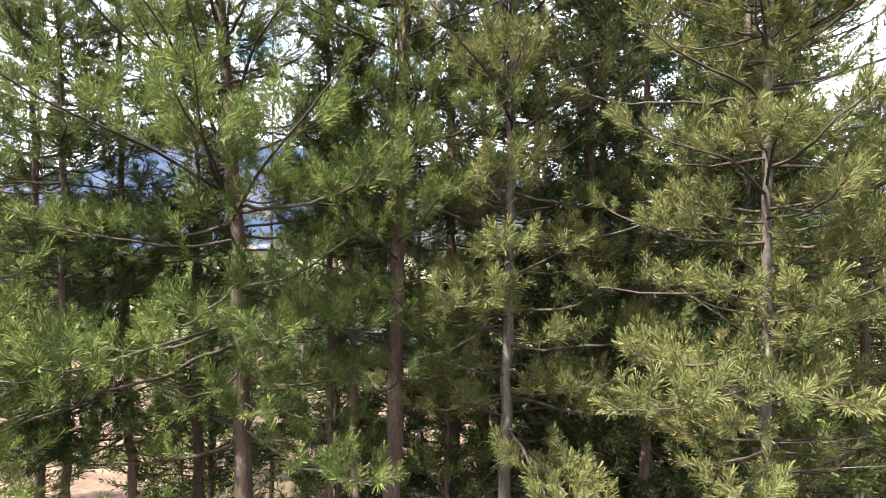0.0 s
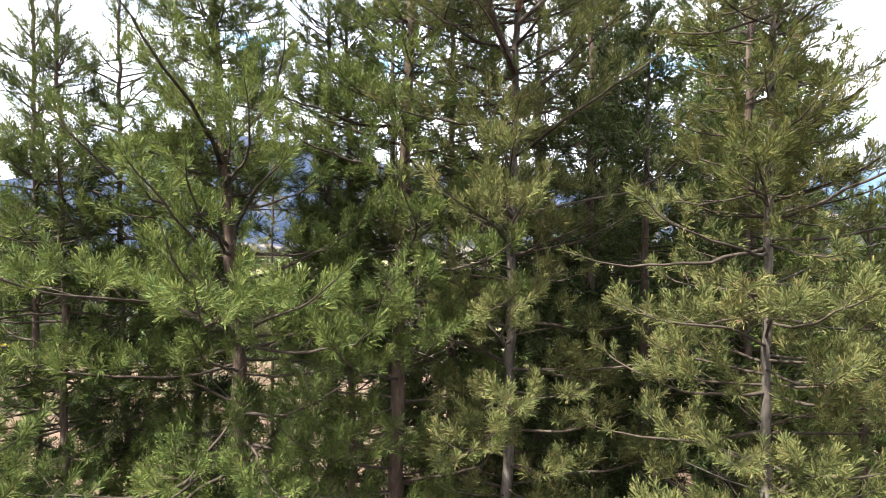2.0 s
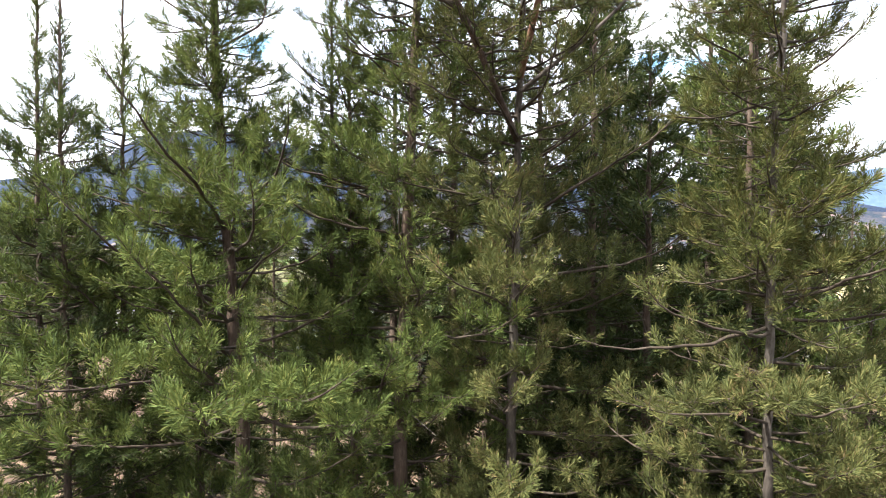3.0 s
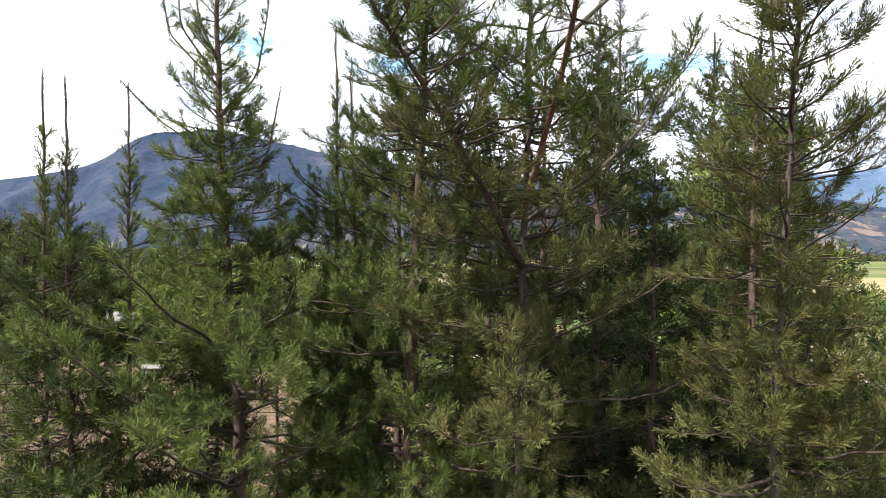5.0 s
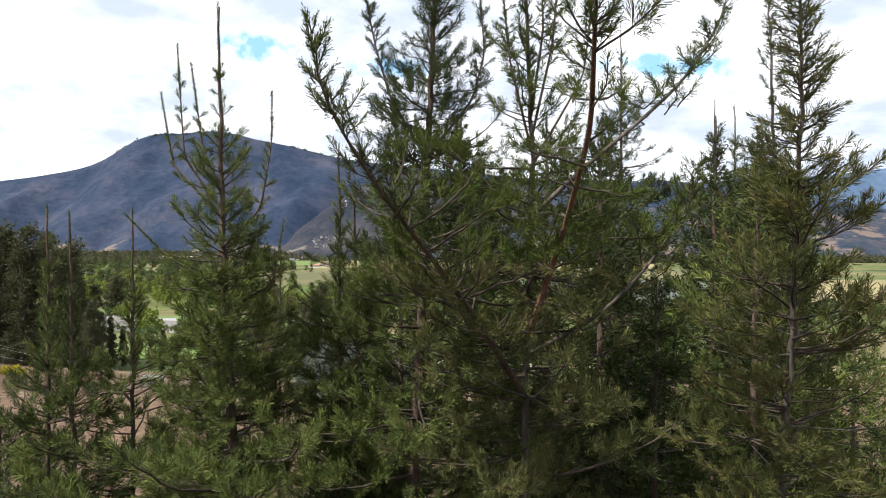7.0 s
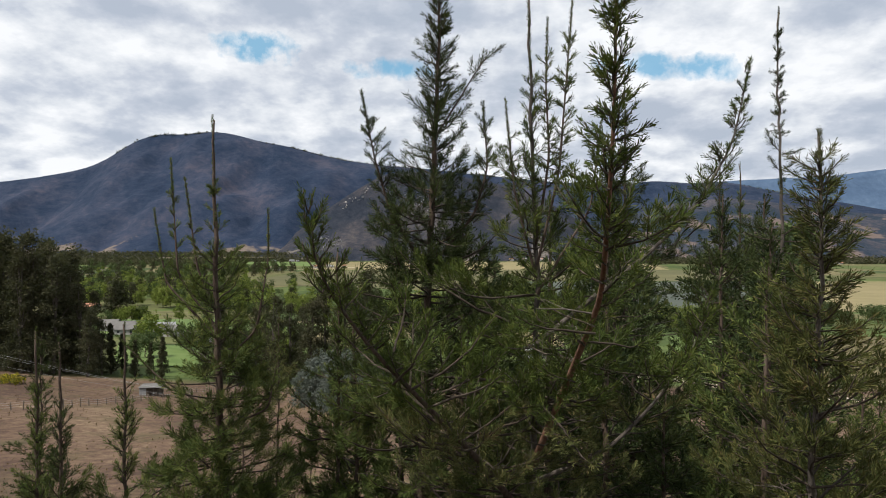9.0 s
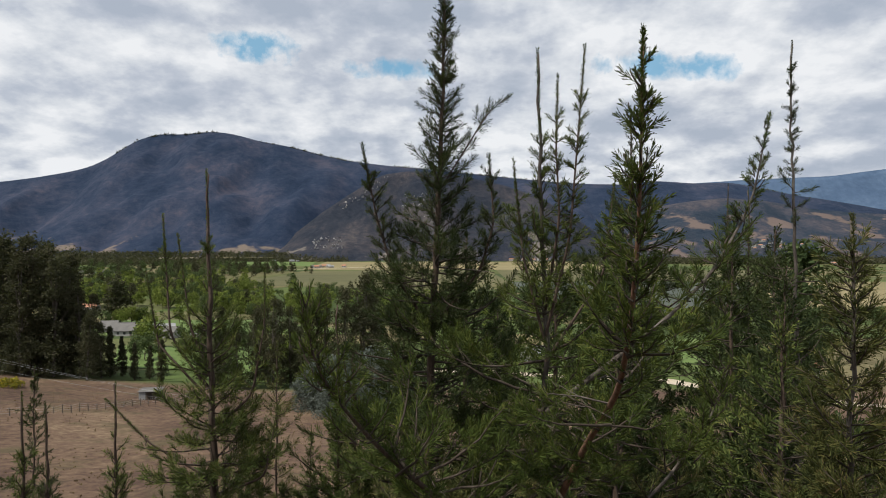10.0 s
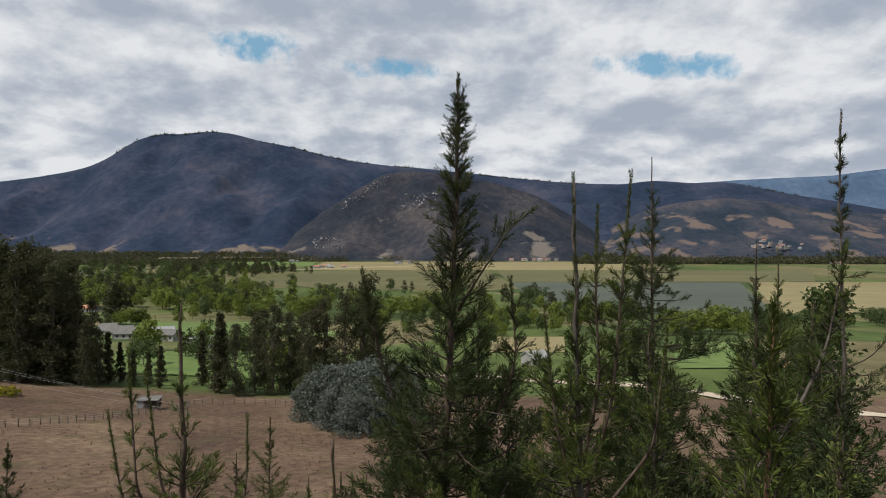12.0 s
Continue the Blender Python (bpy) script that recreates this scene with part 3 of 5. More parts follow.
class Pine:
    """One pine: a trunk along a line, limbs in whorls, twigs, and shoots of needles."""

    def __init__(self, path, girth, seed, material, label, bark=None, needles=21, width=0.0040, needle=0.145, thick=0.80, fine=9.8, piece=0.12, young=None, gap=-0.13):
        self.rng = np.random.default_rng(seed)
        self.path = np.asarray(path, float)
        self.base = self.path[0].copy()
        self.material, self.needles, self.width, self.needle, self.thick, self.fine, self.piece = material, needles, width, needle, thick, fine, piece
        # young is the upper needles' material, darkened for cloud shade on the tops
        self.young, self.gap = young or material, gap
        self.thing = tagged(new("pine_tree"), label, "tree", "pines on the slope")
        self.thing.location = self.base
        self.trunk = curve(self.path, max(24, int((self.path[-1][2] - self.path[0][2]) * 4)))
        n = len(self.trunk)
        self.girth = girth
        fall = 1 - np.linspace(0, 1, n)
        self.radii = 0.010 + girth * fall ** 0.9 * (1 + 0.35 * np.exp(-np.linspace(0, 1, n) * 30))
        wobble = self.rng.normal(size=(n, 3)) * 0.012
        part("trunk", Tubes().add(self.trunk + wobble - self.base, self.radii, 9).mesh("trunk", bark or BARK), self.thing)
        self.shoots = []
        self.small, self.tuft, self.scales = 1.0, 1.9 * piece, 15 if needles > 20 else 8
        self.boughs, self.shift = [], Vector((seed * 3.7, seed * 1.3, 0.0))
        self.twigs, self.dead = Tubes(), Tubes()

    def shoot(self, base, way, length, needle, tip=0.0):
        self.shoots.append((*base, *way, length, needle, tip))

    def brush(self, pts, start=0.0, needle=None):
        """Needles all along a line of points, from the share start of its length."""
        seg = np.linalg.norm(np.diff(pts, axis=0), axis=1)
        run = np.concatenate([[0], np.cumsum(seg)])
        total = run[-1]
        at = start * total
        fine = float(np.interp(pts[-1][2], (5.0, self.fine), (1.0, 0.80)))
        nl = self.small * (needle or self.needle * fine) * self.rng.uniform(0.85, 1.15)
        run_left = total - at
        step = run_left / max(1, round(run_left / self.piece))
        while at < total - 0.5 * step:
            i = min(len(seg) - 1, max(0, int(np.searchsorted(run, at)) - 1))
            c = pts[i] + (pts[i + 1] - pts[i]) * (at - run[i]) / max(seg[i], 1e-6)
            last = at > total - 1.5 * step
            self.shoot(c, unit(pts[i + 1] - pts[i] + UP * 0.1 * seg[i]), step * 1.1, nl * (1 - 0.2 * at / total), 1.0 if last else 0.0)
            at += step

    def limb(self, start, heading, rise, length, radius, lift=0.7, bare=0.25, twiggy=1.0, bark=None, path=None, named=True):
        rng = self.rng
        if path is None:
            n = max(5, int(length / (0.2 if named else 0.4)) + 2)
            pts, p = [np.array(start)], np.array(start)
            h, e = heading, rise
            for i in range(n - 1):
                k = i / (n - 1)
                e2 = e + lift * k * k + rng.normal() * 0.09
                h += rng.normal() * 0.13
                way = np.array((math.cos(h) * math.cos(e2), math.sin(h) * math.cos(e2), math.sin(e2)))
                p = p + way * length / (n - 1)
                pts.append(p)
            pts = np.array(pts)
        else:
            pts = curve(path, max(8, int(length / 0.15)))
        n, first = len(pts), len(self.shoots)
        rad = 0.004 + 0.62 * radius * (1 - np.linspace(0, 1, n)) ** 0.8
        tube = Tubes().add(pts - self.base, rad, 5 if length > 0.8 and named else 3)
        seg = np.concatenate([[0], np.cumsum(np.linalg.norm(np.diff(pts, axis=0), axis=1))])
        total = seg[-1]
        if total < 0.6:
            self.brush(pts, 0.16, self.needle * float(np.clip(0.46 + 0.85 * total, 0.56, 0.92)))
        else:
            self.brush(pts, max(0.3, 1 - 0.30 / total))
            at, sign = bare * total, 1
            while at < total - 0.12:
                i = min(n - 2, max(0, int(np.searchsorted(seg, at)) - 1))
                c = pts[i] + (pts[i + 1] - pts[i]) * (at - seg[i]) / (seg[i + 1] - seg[i])
                way = unit(pts[min(n - 1, i + 1)] - pts[max(0, i - 1)])
                across = unit(np.cross(way, UP) + 1e-4)
                sign = -sign if rng.random() < 0.8 else sign
                left = total - at
                at += 0.16 / (twiggy * self.thick) * rng.uniform(0.6, 1.4)
                # foliage gathers in clumps, with bare gaps between them
                if (path is None or length > 2) and noise.noise(Vector(c * 1.35) + self.shift) < self.gap and rng.random() < 0.85:
                    continue
                out = unit(way * rng.uniform(0.4, 1.0) + across * sign * rng.uniform(0.5, 1.0) + UP * rng.uniform(-0.1, 0.5))
                tl = min(0.66, 0.17 + 0.42 * left * rng.uniform(0.3, 1.0))
                mid = c + out * tl * 0.5
                tip = mid + unit(out + UP * rng.uniform(0.4, 1.3)) * tl * 0.5
                line = np.array([c, mid, tip])
                if named:
                    tube.add(np.array([c, tip]) - self.base, (0.005, 0.003), 3)
                self.brush(line, max(0.14, 1 - self.tuft / tl))
                if tl > 0.34:
                    for q in (0.42, 0.66):
                        w = unit(out + np.cross(out, UP) * rng.choice((-1, 1)) * rng.uniform(0.5, 1.0) + UP * rng.uniform(0.1, 0.7))
                        root = c + (tip - c) * q
                        self.brush(np.array([root, root + w * 0.10, root + unit(w + UP * 0.7) * 0.27]), 0.3)
        if named:
            self.boughs.append((part("limb", tube.mesh("limb", bark or TWIG), self.thing), first, len(self.shoots)))
        else:
            k = len(self.twigs.v)
            self.twigs.v += tube.v
            self.twigs.f += [tuple(k + i for i in q) for q in tube.f]
        return pts

    def whorls(self, low, high, reach, taper=0.42, spacing=0.36, count=5, rise=(0.05, 0.9), twiggy=1.0, bare=0.25, lift=0.7, line=None, named=True, least=0.15, bias=None):
        """Limbs from the height low to high along the trunk, or along another line."""
        rng = self.rng
        line = self.trunk if line is None else line
        top = line[-1][2]
        z = low
        while z < high:
            k = float(np.interp(z, line[:, 2], np.arange(len(line))))
            i = int(k)
            c = line[i] + (line[min(i + 1, len(line) - 1)] - line[i]) * (k - i)
            from_top = top - z
            spread = min(reach, least + taper * from_top)
            blend_up = np.clip(1 - from_top / 4.0, 0, 1)
            angle = rise[0] + (rise[1] - rise[0]) * blend_up
            a0 = rng.random() * 6.28
            if from_top > 2.5 and rng.random() < 0.45:
                h, l = rng.random() * 6.28, rng.uniform(0.4, 0.9) * spread
                way = np.array((math.cos(h), math.sin(h), rng.uniform(-0.1, 0.5)))
                mid, fork = c + way * l * 0.6 + rng.normal(size=3) * 0.04, rng.normal(size=3) * 0.12
                self.dead.add(np.array([c, mid, c + way * l]) - self.base, (0.010, 0.007, 0.003), 4)
                self.dead.add(np.array([mid, mid + way * l * 0.2 + fork]) - self.base, (0.005, 0.002), 3)
            for j in range(count):
                h = a0 + j * 6.283 / count + rng.normal() * 0.45
                l = spread * rng.uniform(0.45, 1.15)
                if bias is not None:
                    l *= 1 + bias[1] * math.cos(h - bias[0])
                if l > 0.08:
                    self.limb(c + UP * rng.normal() * 0.09, h, angle + rng.normal() * 0.18, l, 0.006 + 0.011 * l, lift, bare if l > 0.7 else 0.15, twiggy, named=named and l > 0.7)
            z += spacing * rng.uniform(0.75, 1.2) * (0.55 + 0.45 * min(1, from_top / 2.5))

    def leader(self, line, length, needle=0.07, gap=0.05):
        """Short needles along the last stretch of a leading shoot."""
        n = int(length / gap)
        s = np.concatenate([[0], np.cumsum(np.linalg.norm(np.diff(line, axis=0), axis=1))])
        for q in np.linspace(max(0, s[-1] - length), s[-1], n):
            c = np.array([np.interp(q, s, line[:, i]) for i in range(3)])
            self.shoot(c, unit(line[-1] - line[-4]), 0.06, needle * (1.15 - 0.4 * q / s[-1]))

    def stem(self, path, girth, bark=None, name="limb"):
        line = curve(path, 26)
        rad = 0.004 + girth * (1 - np.linspace(0, 1, len(line))) ** 0.9
        part(name, Tubes().add(line - self.base, rad, 7).mesh(name, bark or BARK), self.thing)
        return line

    def done(self):
        a = np.array(self.shoots)
        if self.twigs.v:
            tagged(part("twig", self.twigs.mesh("twig", TWIG), self.thing), kind="stuff")
        if self.dead.v:
            tagged(part("dead_twig", self.dead.mesh("dead_twig", BARK_PALE), self.thing, "bare pale grey twigs"), kind="stuff")
        owner = np.full(len(a), -1)
        for k, (_, first, last) in enumerate(self.boughs):
            owner[first:last] = k
        top = a[:, 2] > self.fine
        for name, pick, count, width, material in (("crown", ~top, self.needles, self.width, self.material), ("upper_crown", top, self.needles + 3, 0.0038, self.young)):
            for k in range(-1, len(self.boughs)):
                b = a[pick & (owner == k)]
                if len(b):
                    corners = np.concatenate([needle_blades(self.rng, b[:, :3], b[:, 3:6], b[:, 6], b[:, 7], count, width, b[:, 8]),
                                              needle_cores(self.rng, b[:, :3], b[:, 3:6], b[:, 6], b[:, 7], self.scales, 0.0045 + width)]) - self.base
                    called = name if k < 0 else "foliage"
                    tagged(part(called, blades(called, corners, material), self.thing if k < 0 else self.boughs[k][0]), kind="stuff")


def foot(x, y):
    return (x, y, float(ground_z(np.float64(x), np.float64(y))) - 0.15)


STAND = []

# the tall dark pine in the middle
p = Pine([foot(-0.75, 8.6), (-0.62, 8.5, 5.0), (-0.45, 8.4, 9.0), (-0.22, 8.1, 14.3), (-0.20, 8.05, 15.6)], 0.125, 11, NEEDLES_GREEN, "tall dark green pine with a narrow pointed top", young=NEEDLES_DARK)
p.whorls(2.2, 7.5, 2.3, spacing=0.42, count=5, bare=0.2, twiggy=1.25)
p.whorls(7.5, 10.5, 1.8, taper=0.36, spacing=0.28, count=6)
p.whorls(10.5, 12.2, 1.3, taper=0.27, spacing=0.2, count=6, twiggy=1.3, bare=0.12, least=0.0)
p.whorls(12.2, 13.4, 0.7, taper=0.20, spacing=0.16, count=6, twiggy=1.3, bare=0.12, rise=(0.3, 0.8), least=0.0)
p.whorls(13.4, 15.45, 0.36, taper=0.14, spacing=0.12, count=6, rise=(0.4, 0.8), least=0.09)
p.leader(p.trunk, 0.7, 0.06)
p.limb(None, 0, 0, 1.6, 0.016, path=[(-0.22, 8.1, 13.1), (0.10, 8.0, 13.6), (0.38, 8.0, 14.05), (0.62, 8.0, 14.2)], twiggy=0.6)
l = p.stem([(-0.35, 8.2, 11.2), (-0.85, 8.0, 12.0), (-1.05, 7.9, 12.7), (-1.2, 7.8, 13.5)], 0.022)
p.whorls(11.9, 13.2, 0.24, taper=0.14, spacing=0.18, count=4, line=l, least=0.08)
p.leader(l, 0.5)
l = p.stem([(-0.25, 8.2, 11.4), (0.25, 8.1, 12.0), (0.42, 8.0, 12.6), (0.36, 8.0, 13.4)], 0.02)
p.whorls(12.0, 13.1, 0.22, taper=0.14, spacing=0.18, count=4, line=l, least=0.08)
p.leader(l, 0.4)
p.done()

# the pine with several leading shoots and long limbs that sweep towards the open side
p = Pine([foot(0.85, 8.6), (0.92, 8.35, 4.0), (0.96, 8.0, 7.5), (0.98, 7.45, 10.8), (0.85, 7.05, 13.0), (0.81, 7.0, 14.4)], 0.085, 23, NEEDLES_OLIVE, "pale-barked pine with several leading shoots", BARK_PALE, young=NEEDLES_UPPER_SHADE)
p.whorls(1.6, 8.0, 2.3, spacing=0.40, count=5, bare=0.18, bias=(-1.6, 0.25), twiggy=1.25)
p.whorls(8.0, 11.2, 1.9, taper=0.42, spacing=0.34, count=5, bias=(-1.6, 0.15))
p.whorls(11.2, 12.3, 0.75, taper=0.25, spacing=0.26, count=4, rise=(0.2, 0.7), least=0.05)
p.whorls(12.3, 13.4, 0.2, taper=0.15, spacing=0.2, count=4, rise=(0.5, 1.0))
p.leader(p.trunk, 0.9, 0.05)
for path, low in (([(0.93, 7.2, 11.6), (1.05, 7.0, 12.6), (1.0, 6.95, 13.4), (1.02, 6.95, 14.1)], 12.3), ([(0.93, 7.2, 11.3), (1.15, 6.95, 12.4), (1.22, 6.9, 13.4), (1.29, 6.87, 14.4)], 12.2),
                  ([(0.93, 7.2, 11.2), (0.65, 7.0, 12.2), (0.55, 7.0, 13.2)], 11.8), ([(0.95, 7.3, 11.0), (1.5, 6.9, 12.0), (1.62, 6.9, 13.0)], 11.8)):
    l = p.stem(path, 0.015)
    p.whorls(low, l[-1][2] - 0.5, 0.22, taper=0.10, spacing=0.19, count=4, line=l, least=0.05)
    p.leader(l, 0.7, 0.05)
for path in ([(0.93, 8.1, 5.7), (0.55, 6.9, 6.0), (0.1, 6.1, 6.2), (-0.2, 5.8, 6.5)], [(0.93, 8.1, 5.6), (0.8, 6.9, 6.0), (0.9, 6.0, 6.3)], [(0.92, 8.3, 3.4), (0.4, 7.2, 3.3), (0.0, 6.2, 3.4)], [(0.97, 7.9, 8.0), (0.6, 7.0, 8.3), (0.1, 6.3, 8.7)], [(0.97, 7.9, 7.6), (1.5, 7.0, 7.9), (2.0, 6.4, 8.3)], [(0.92, 8.3, 3.6), (1.3, 7.2, 3.9), (1.5, 6.5, 4.1)]):
    p.limb(None, 0, 0, 2.6, 0.028, path=path, twiggy=1.5)
# the stem that leans out towards the open side and then stands upright
l = p.stem([(0.97, 7.75, 8.8), (1.25, 6.6, 10.3), (1.22, 5.4, 11.1), (1.0, 4.4, 11.7), (0.95, 4.05, 12.4), (0.94, 3.98, 13.0), (0.94, 3.95, 13.5)], 0.042, BARK_RED)
p.whorls(9.4, 11.7, 0.85, taper=0.28, spacing=0.32, count=4, line=l, bare=0.2)
p.small = 0.9
p.whorls(11.6, 13.15, 0.30, taper=0.13, spacing=0.12, count=6, rise=(0.15, 0.7), line=l, least=0.07, lift=1.0)
p.leader(l, 0.55, 0.05, 0.025)
p.small = 1.0
# the limb that sweeps the other way
l = p.stem([(0.95, 7.9, 8.0), (0.35, 7.0, 9.0), (-0.05, 6.44, 9.6), (-0.8, 5.6, 10.6), (-1.2, 5.1, 11.3), (-1.3, 5.0, 11.9)], 0.045)
p.whorls(8.6, 10.6, 1.25, taper=0.55, spacing=0.24, count=5, line=l)
p.whorls(10.6, 11.7, 0.36, taper=0.22, spacing=0.16, count=4, line=l)
p.leader(l, 0.35, 0.08)
# two pale limbs on the valley side
l = p.stem([(0.98, 7.4, 10.4), (1.6, 7.1, 11.0), (2.2, 7.0, 11.5), (2.75, 7.1, 12.0), (3.3, 7.3, 12.8), (3.55, 7.4, 13.8)], 0.03, BARK_PALE)
p.whorls(11.55, 12.4, 0.5, taper=0.22, spacing=0.2, count=4, line=l)
p.small = 0.95
p.whorls(12.4, 13.5, 0.2, taper=0.12, spacing=0.16, count=4, line=l, least=0.06)
p.leader(l, 0.4)
p.small = 1.0
l = p.stem([(0.97, 7.7, 8.6), (1.8, 7.2, 9.2), (2.3, 7.2, 9.7), (2.8, 7.2, 10.4), (3.0, 7.2, 11.0)], 0.028, BARK_PALE)
p.whorls(9.5, 10.9, 0.8, taper=0.4, spacing=0.2, count=4, line=l)
p.done()

# the pine with the forked crown and upright side shoots
p = Pine([foot(-2.75, 8.4), (-2.8, 8.15, 4.4), (-3.0, 8.0, 7.5), (-3.1, 7.9, 10.4), (-3.15, 7.9, 13.2)], 0.13, 37, NEEDLES_GREEN, "green pine with a cluster of upright leading shoots")
p.whorls(1.5, 7.0, 2.5, spacing=0.42, count=5, bare=0.18, bias=(-1.9, 0.2), twiggy=1.3)
p.whorls(6.6, 10.4, 1.2, taper=0.19, spacing=0.2, count=6, twiggy=1.8, bare=0.12)
p.whorls(10.4, 11.3, 0.6, taper=0.2, spacing=0.2, count=5, twiggy=1.4, bare=0.1)
p.whorls(11.3, 12.4, 0.22, taper=0.1, spacing=0.26, count=4, rise=(0.6, 1.0), least=0.06)
p.leader(p.trunk, 0.9, 0.05)
for path, low in (([(-3.1, 7.9, 10.7), (-3.35, 7.9, 11.3), (-3.5, 7.9, 12.4)], 11.1), ([(-3.1, 7.9, 10.5), (-3.6, 7.9, 11.2), (-3.69, 7.9, 12.65)], 11.0), ([(-3.1, 7.9, 10.4), (-3.75, 7.9, 11.1), (-3.9, 7.9, 12.0)], 11.0),
                  ([(-3.1, 7.9, 10.0), (-2.55, 7.8, 10.5), (-2.4, 7.8, 11.4), (-2.4, 7.8, 12.0)], 10.4), ([(-3.05, 7.9, 9.2), (-2.4, 7.8, 9.5), (-2.25, 7.8, 10.3)], 9.5), ([(-3.05, 7.9, 9.4), (-3.8, 7.8, 9.9), (-4.3, 7.8, 10.4)], 9.7)):
    l = p.stem(path, 0.015)
    p.whorls(low, l[-1][2] - 0.4, 0.16, taper=0.09, spacing=0.22, count=3, line=l, least=0.05)
    p.leader(l, 0.6, 0.05)
for path in ([(-2.85, 8.1, 4.5), (-2.5, 6.6, 4.9), (-2.1, 5.2, 5.0), (-1.8, 4.3, 5.4)], [(-2.85, 8.1, 4.4), (-2.0, 6.6, 4.9), (-1.2, 5.3, 5.2), (-0.7, 4.8, 5.6)], [(-2.85, 8.1, 4.7), (-3.2, 6.6, 5.1), (-3.5, 5.2, 5.3), (-3.9, 4.4, 5.7)],
             [(-2.8, 8.1, 3.0), (-2.9, 6.6, 3.0), (-3.3, 5.2, 2.9), (-3.5, 4.6, 3.2)], [(-2.8, 8.1, 6.0), (-2.2, 7.0, 6.4), (-1.6, 6.3, 6.7)]):
    p.limb(None, 0, 0, 4.0, 0.035, path=path, twiggy=1.5)
p.done()

# the pine with a bare pale trunk below and a full, bronze-tinted crown
p = Pine([foot(3.85, 7.1), (3.62, 6.7, 4.5), (3.5, 6.4, 7.0), (3.3, 5.7, 9.9), (3.08, 5.3, 11.8), (3.05, 5.26, 12.5)], 0.065, 41, NEEDLES_OLIVE, "bronze-green pine with a bare pale trunk low down", BARK_PALE, young=NEEDLES_BRONZE, fine=6.3, gap=-0.26)
p.whorls(1.4, 6.3, 2.0, spacing=0.42, count=5, bare=0.18, bias=(-2.2, 0.3), twiggy=1.25)
p.whorls(6.0, 10.6, 1.15, taper=0.30, spacing=0.26, count=6, twiggy=1.3)
p.whorls(10.4, 12.2, 0.55, taper=0.22, spacing=0.17, count=6, rise=(0.05, 0.6))
p.leader(p.trunk, 0.5, 0.06)
for path in ([(3.62, 6.7, 4.6), (2.9, 6.0, 4.9), (2.1, 5.6, 5.0), (1.5, 5.4, 5.2)], [(3.62, 6.7, 4.7), (3.3, 6.0, 5.0), (3.0, 5.2, 5.2)], [(3.7, 6.8, 2.5), (3.0, 6.2, 2.5), (2.2, 5.6, 2.5), (1.4, 5.2, 2.6)], [(3.7, 6.8, 2.6), (3.5, 5.9, 2.6), (3.4, 4.8, 2.7)],
             [(3.6, 6.6, 6.1), (3.2, 6.0, 6.4), (2.8, 5.4, 6.6)], [(3.6, 6.6, 6.2), (4.0, 5.9, 6.4), (4.2, 5.3, 6.7)], [(3.65, 6.8, 3.4), (3.0, 6.1, 3.5), (2.7, 5.4, 3.7)], [(3.65, 6.8, 3.6), (4.2, 6.1, 3.8), (4.6, 5.4, 4.1)]):
    p.limb(None, 0, 0, 2.4, 0.026, path=path, twiggy=1.6)
p.done()

# slender younger pines between them
for path, girth, seed, mat, reach, low, label in (
        ([foot(-1.3, 9.0), (-1.38, 8.8, 6.0), (-1.45, 8.73, 11.0)], 0.06, 51, NEEDLES_GREEN, 0.95, 3.0, "slender young pine with a thin brown trunk"),
        ([foot(-1.75, 9.3), (-1.7, 8.9, 7.0), (-1.7, 8.86, 11.5)], 0.06, 52, NEEDLES_GREEN, 0.9, 4.0, "slender green young pine"),
        ([foot(-4.4, 8.6), (-4.5, 8.3, 6.0), (-4.5, 8.3, 10.5)], 0.06, 53, NEEDLES_GREEN, 0.9, 4.5, "slender young pine with one long leading shoot"),
        ([foot(-5.5, 8.2), (-5.4, 7.9, 6.0), (-5.3, 7.7, 10.5)], 0.06, 54, NEEDLES_GREEN, 0.85, 4.5, "young green pine at the edge of the stand"),
        ([foot(-5.0, 8.0), (-4.98, 7.8, 6.0), (-4.95, 7.6, 10.4)], 0.06, 55, NEEDLES_DARK, 0.85, 4.5, "young dark green pine at the edge of the stand"),
        ([foot(4.6, 15.8), (4.58, 15.7, 9.0), (4.52, 15.6, 15.85)], 0.11, 57, NEEDLES_DARK, 1.5, 3.0, "dense dark green pine with a narrow pointed crown"),
        ([foot(7.2, 16.0), (7.1, 15.9, 9.0), (7.1, 15.85, 13.9)], 0.09, 58, NEEDLES_DARK, 1.3, 3.0, "dark green pine with a slender top"),
        ([foot(7.9, 16.2), (7.75, 16.1, 9.0), (7.7, 16.0, 13.8)], 0.08, 59, NEEDLES_GREEN, 1.2, 3.0, "green pine with a slender top")):
    p = Pine(path, girth, seed, mat, label, needles=21, width=0.0050, thick=0.85, fine=path[-1][2] - 2.6)
    top = path[-1][2]
    if path[0][0] < -4:
        p.whorls(1.2, 7.0, 1.4, spacing=0.36, count=5, bare=0.15)
        low = 7.2
    p.whorls(low, top - 2.2, reach, taper=0.30, spacing=0.28, count=5, twiggy=1.1, bare=0.15)
    p.whorls(top - 2.2, top - 0.9, 0.36, taper=0.14, spacing=0.17, count=4, rise=(0.5, 1.0), least=0.05)
    p.leader(p.trunk, 1.0, 0.035)
    p.done()

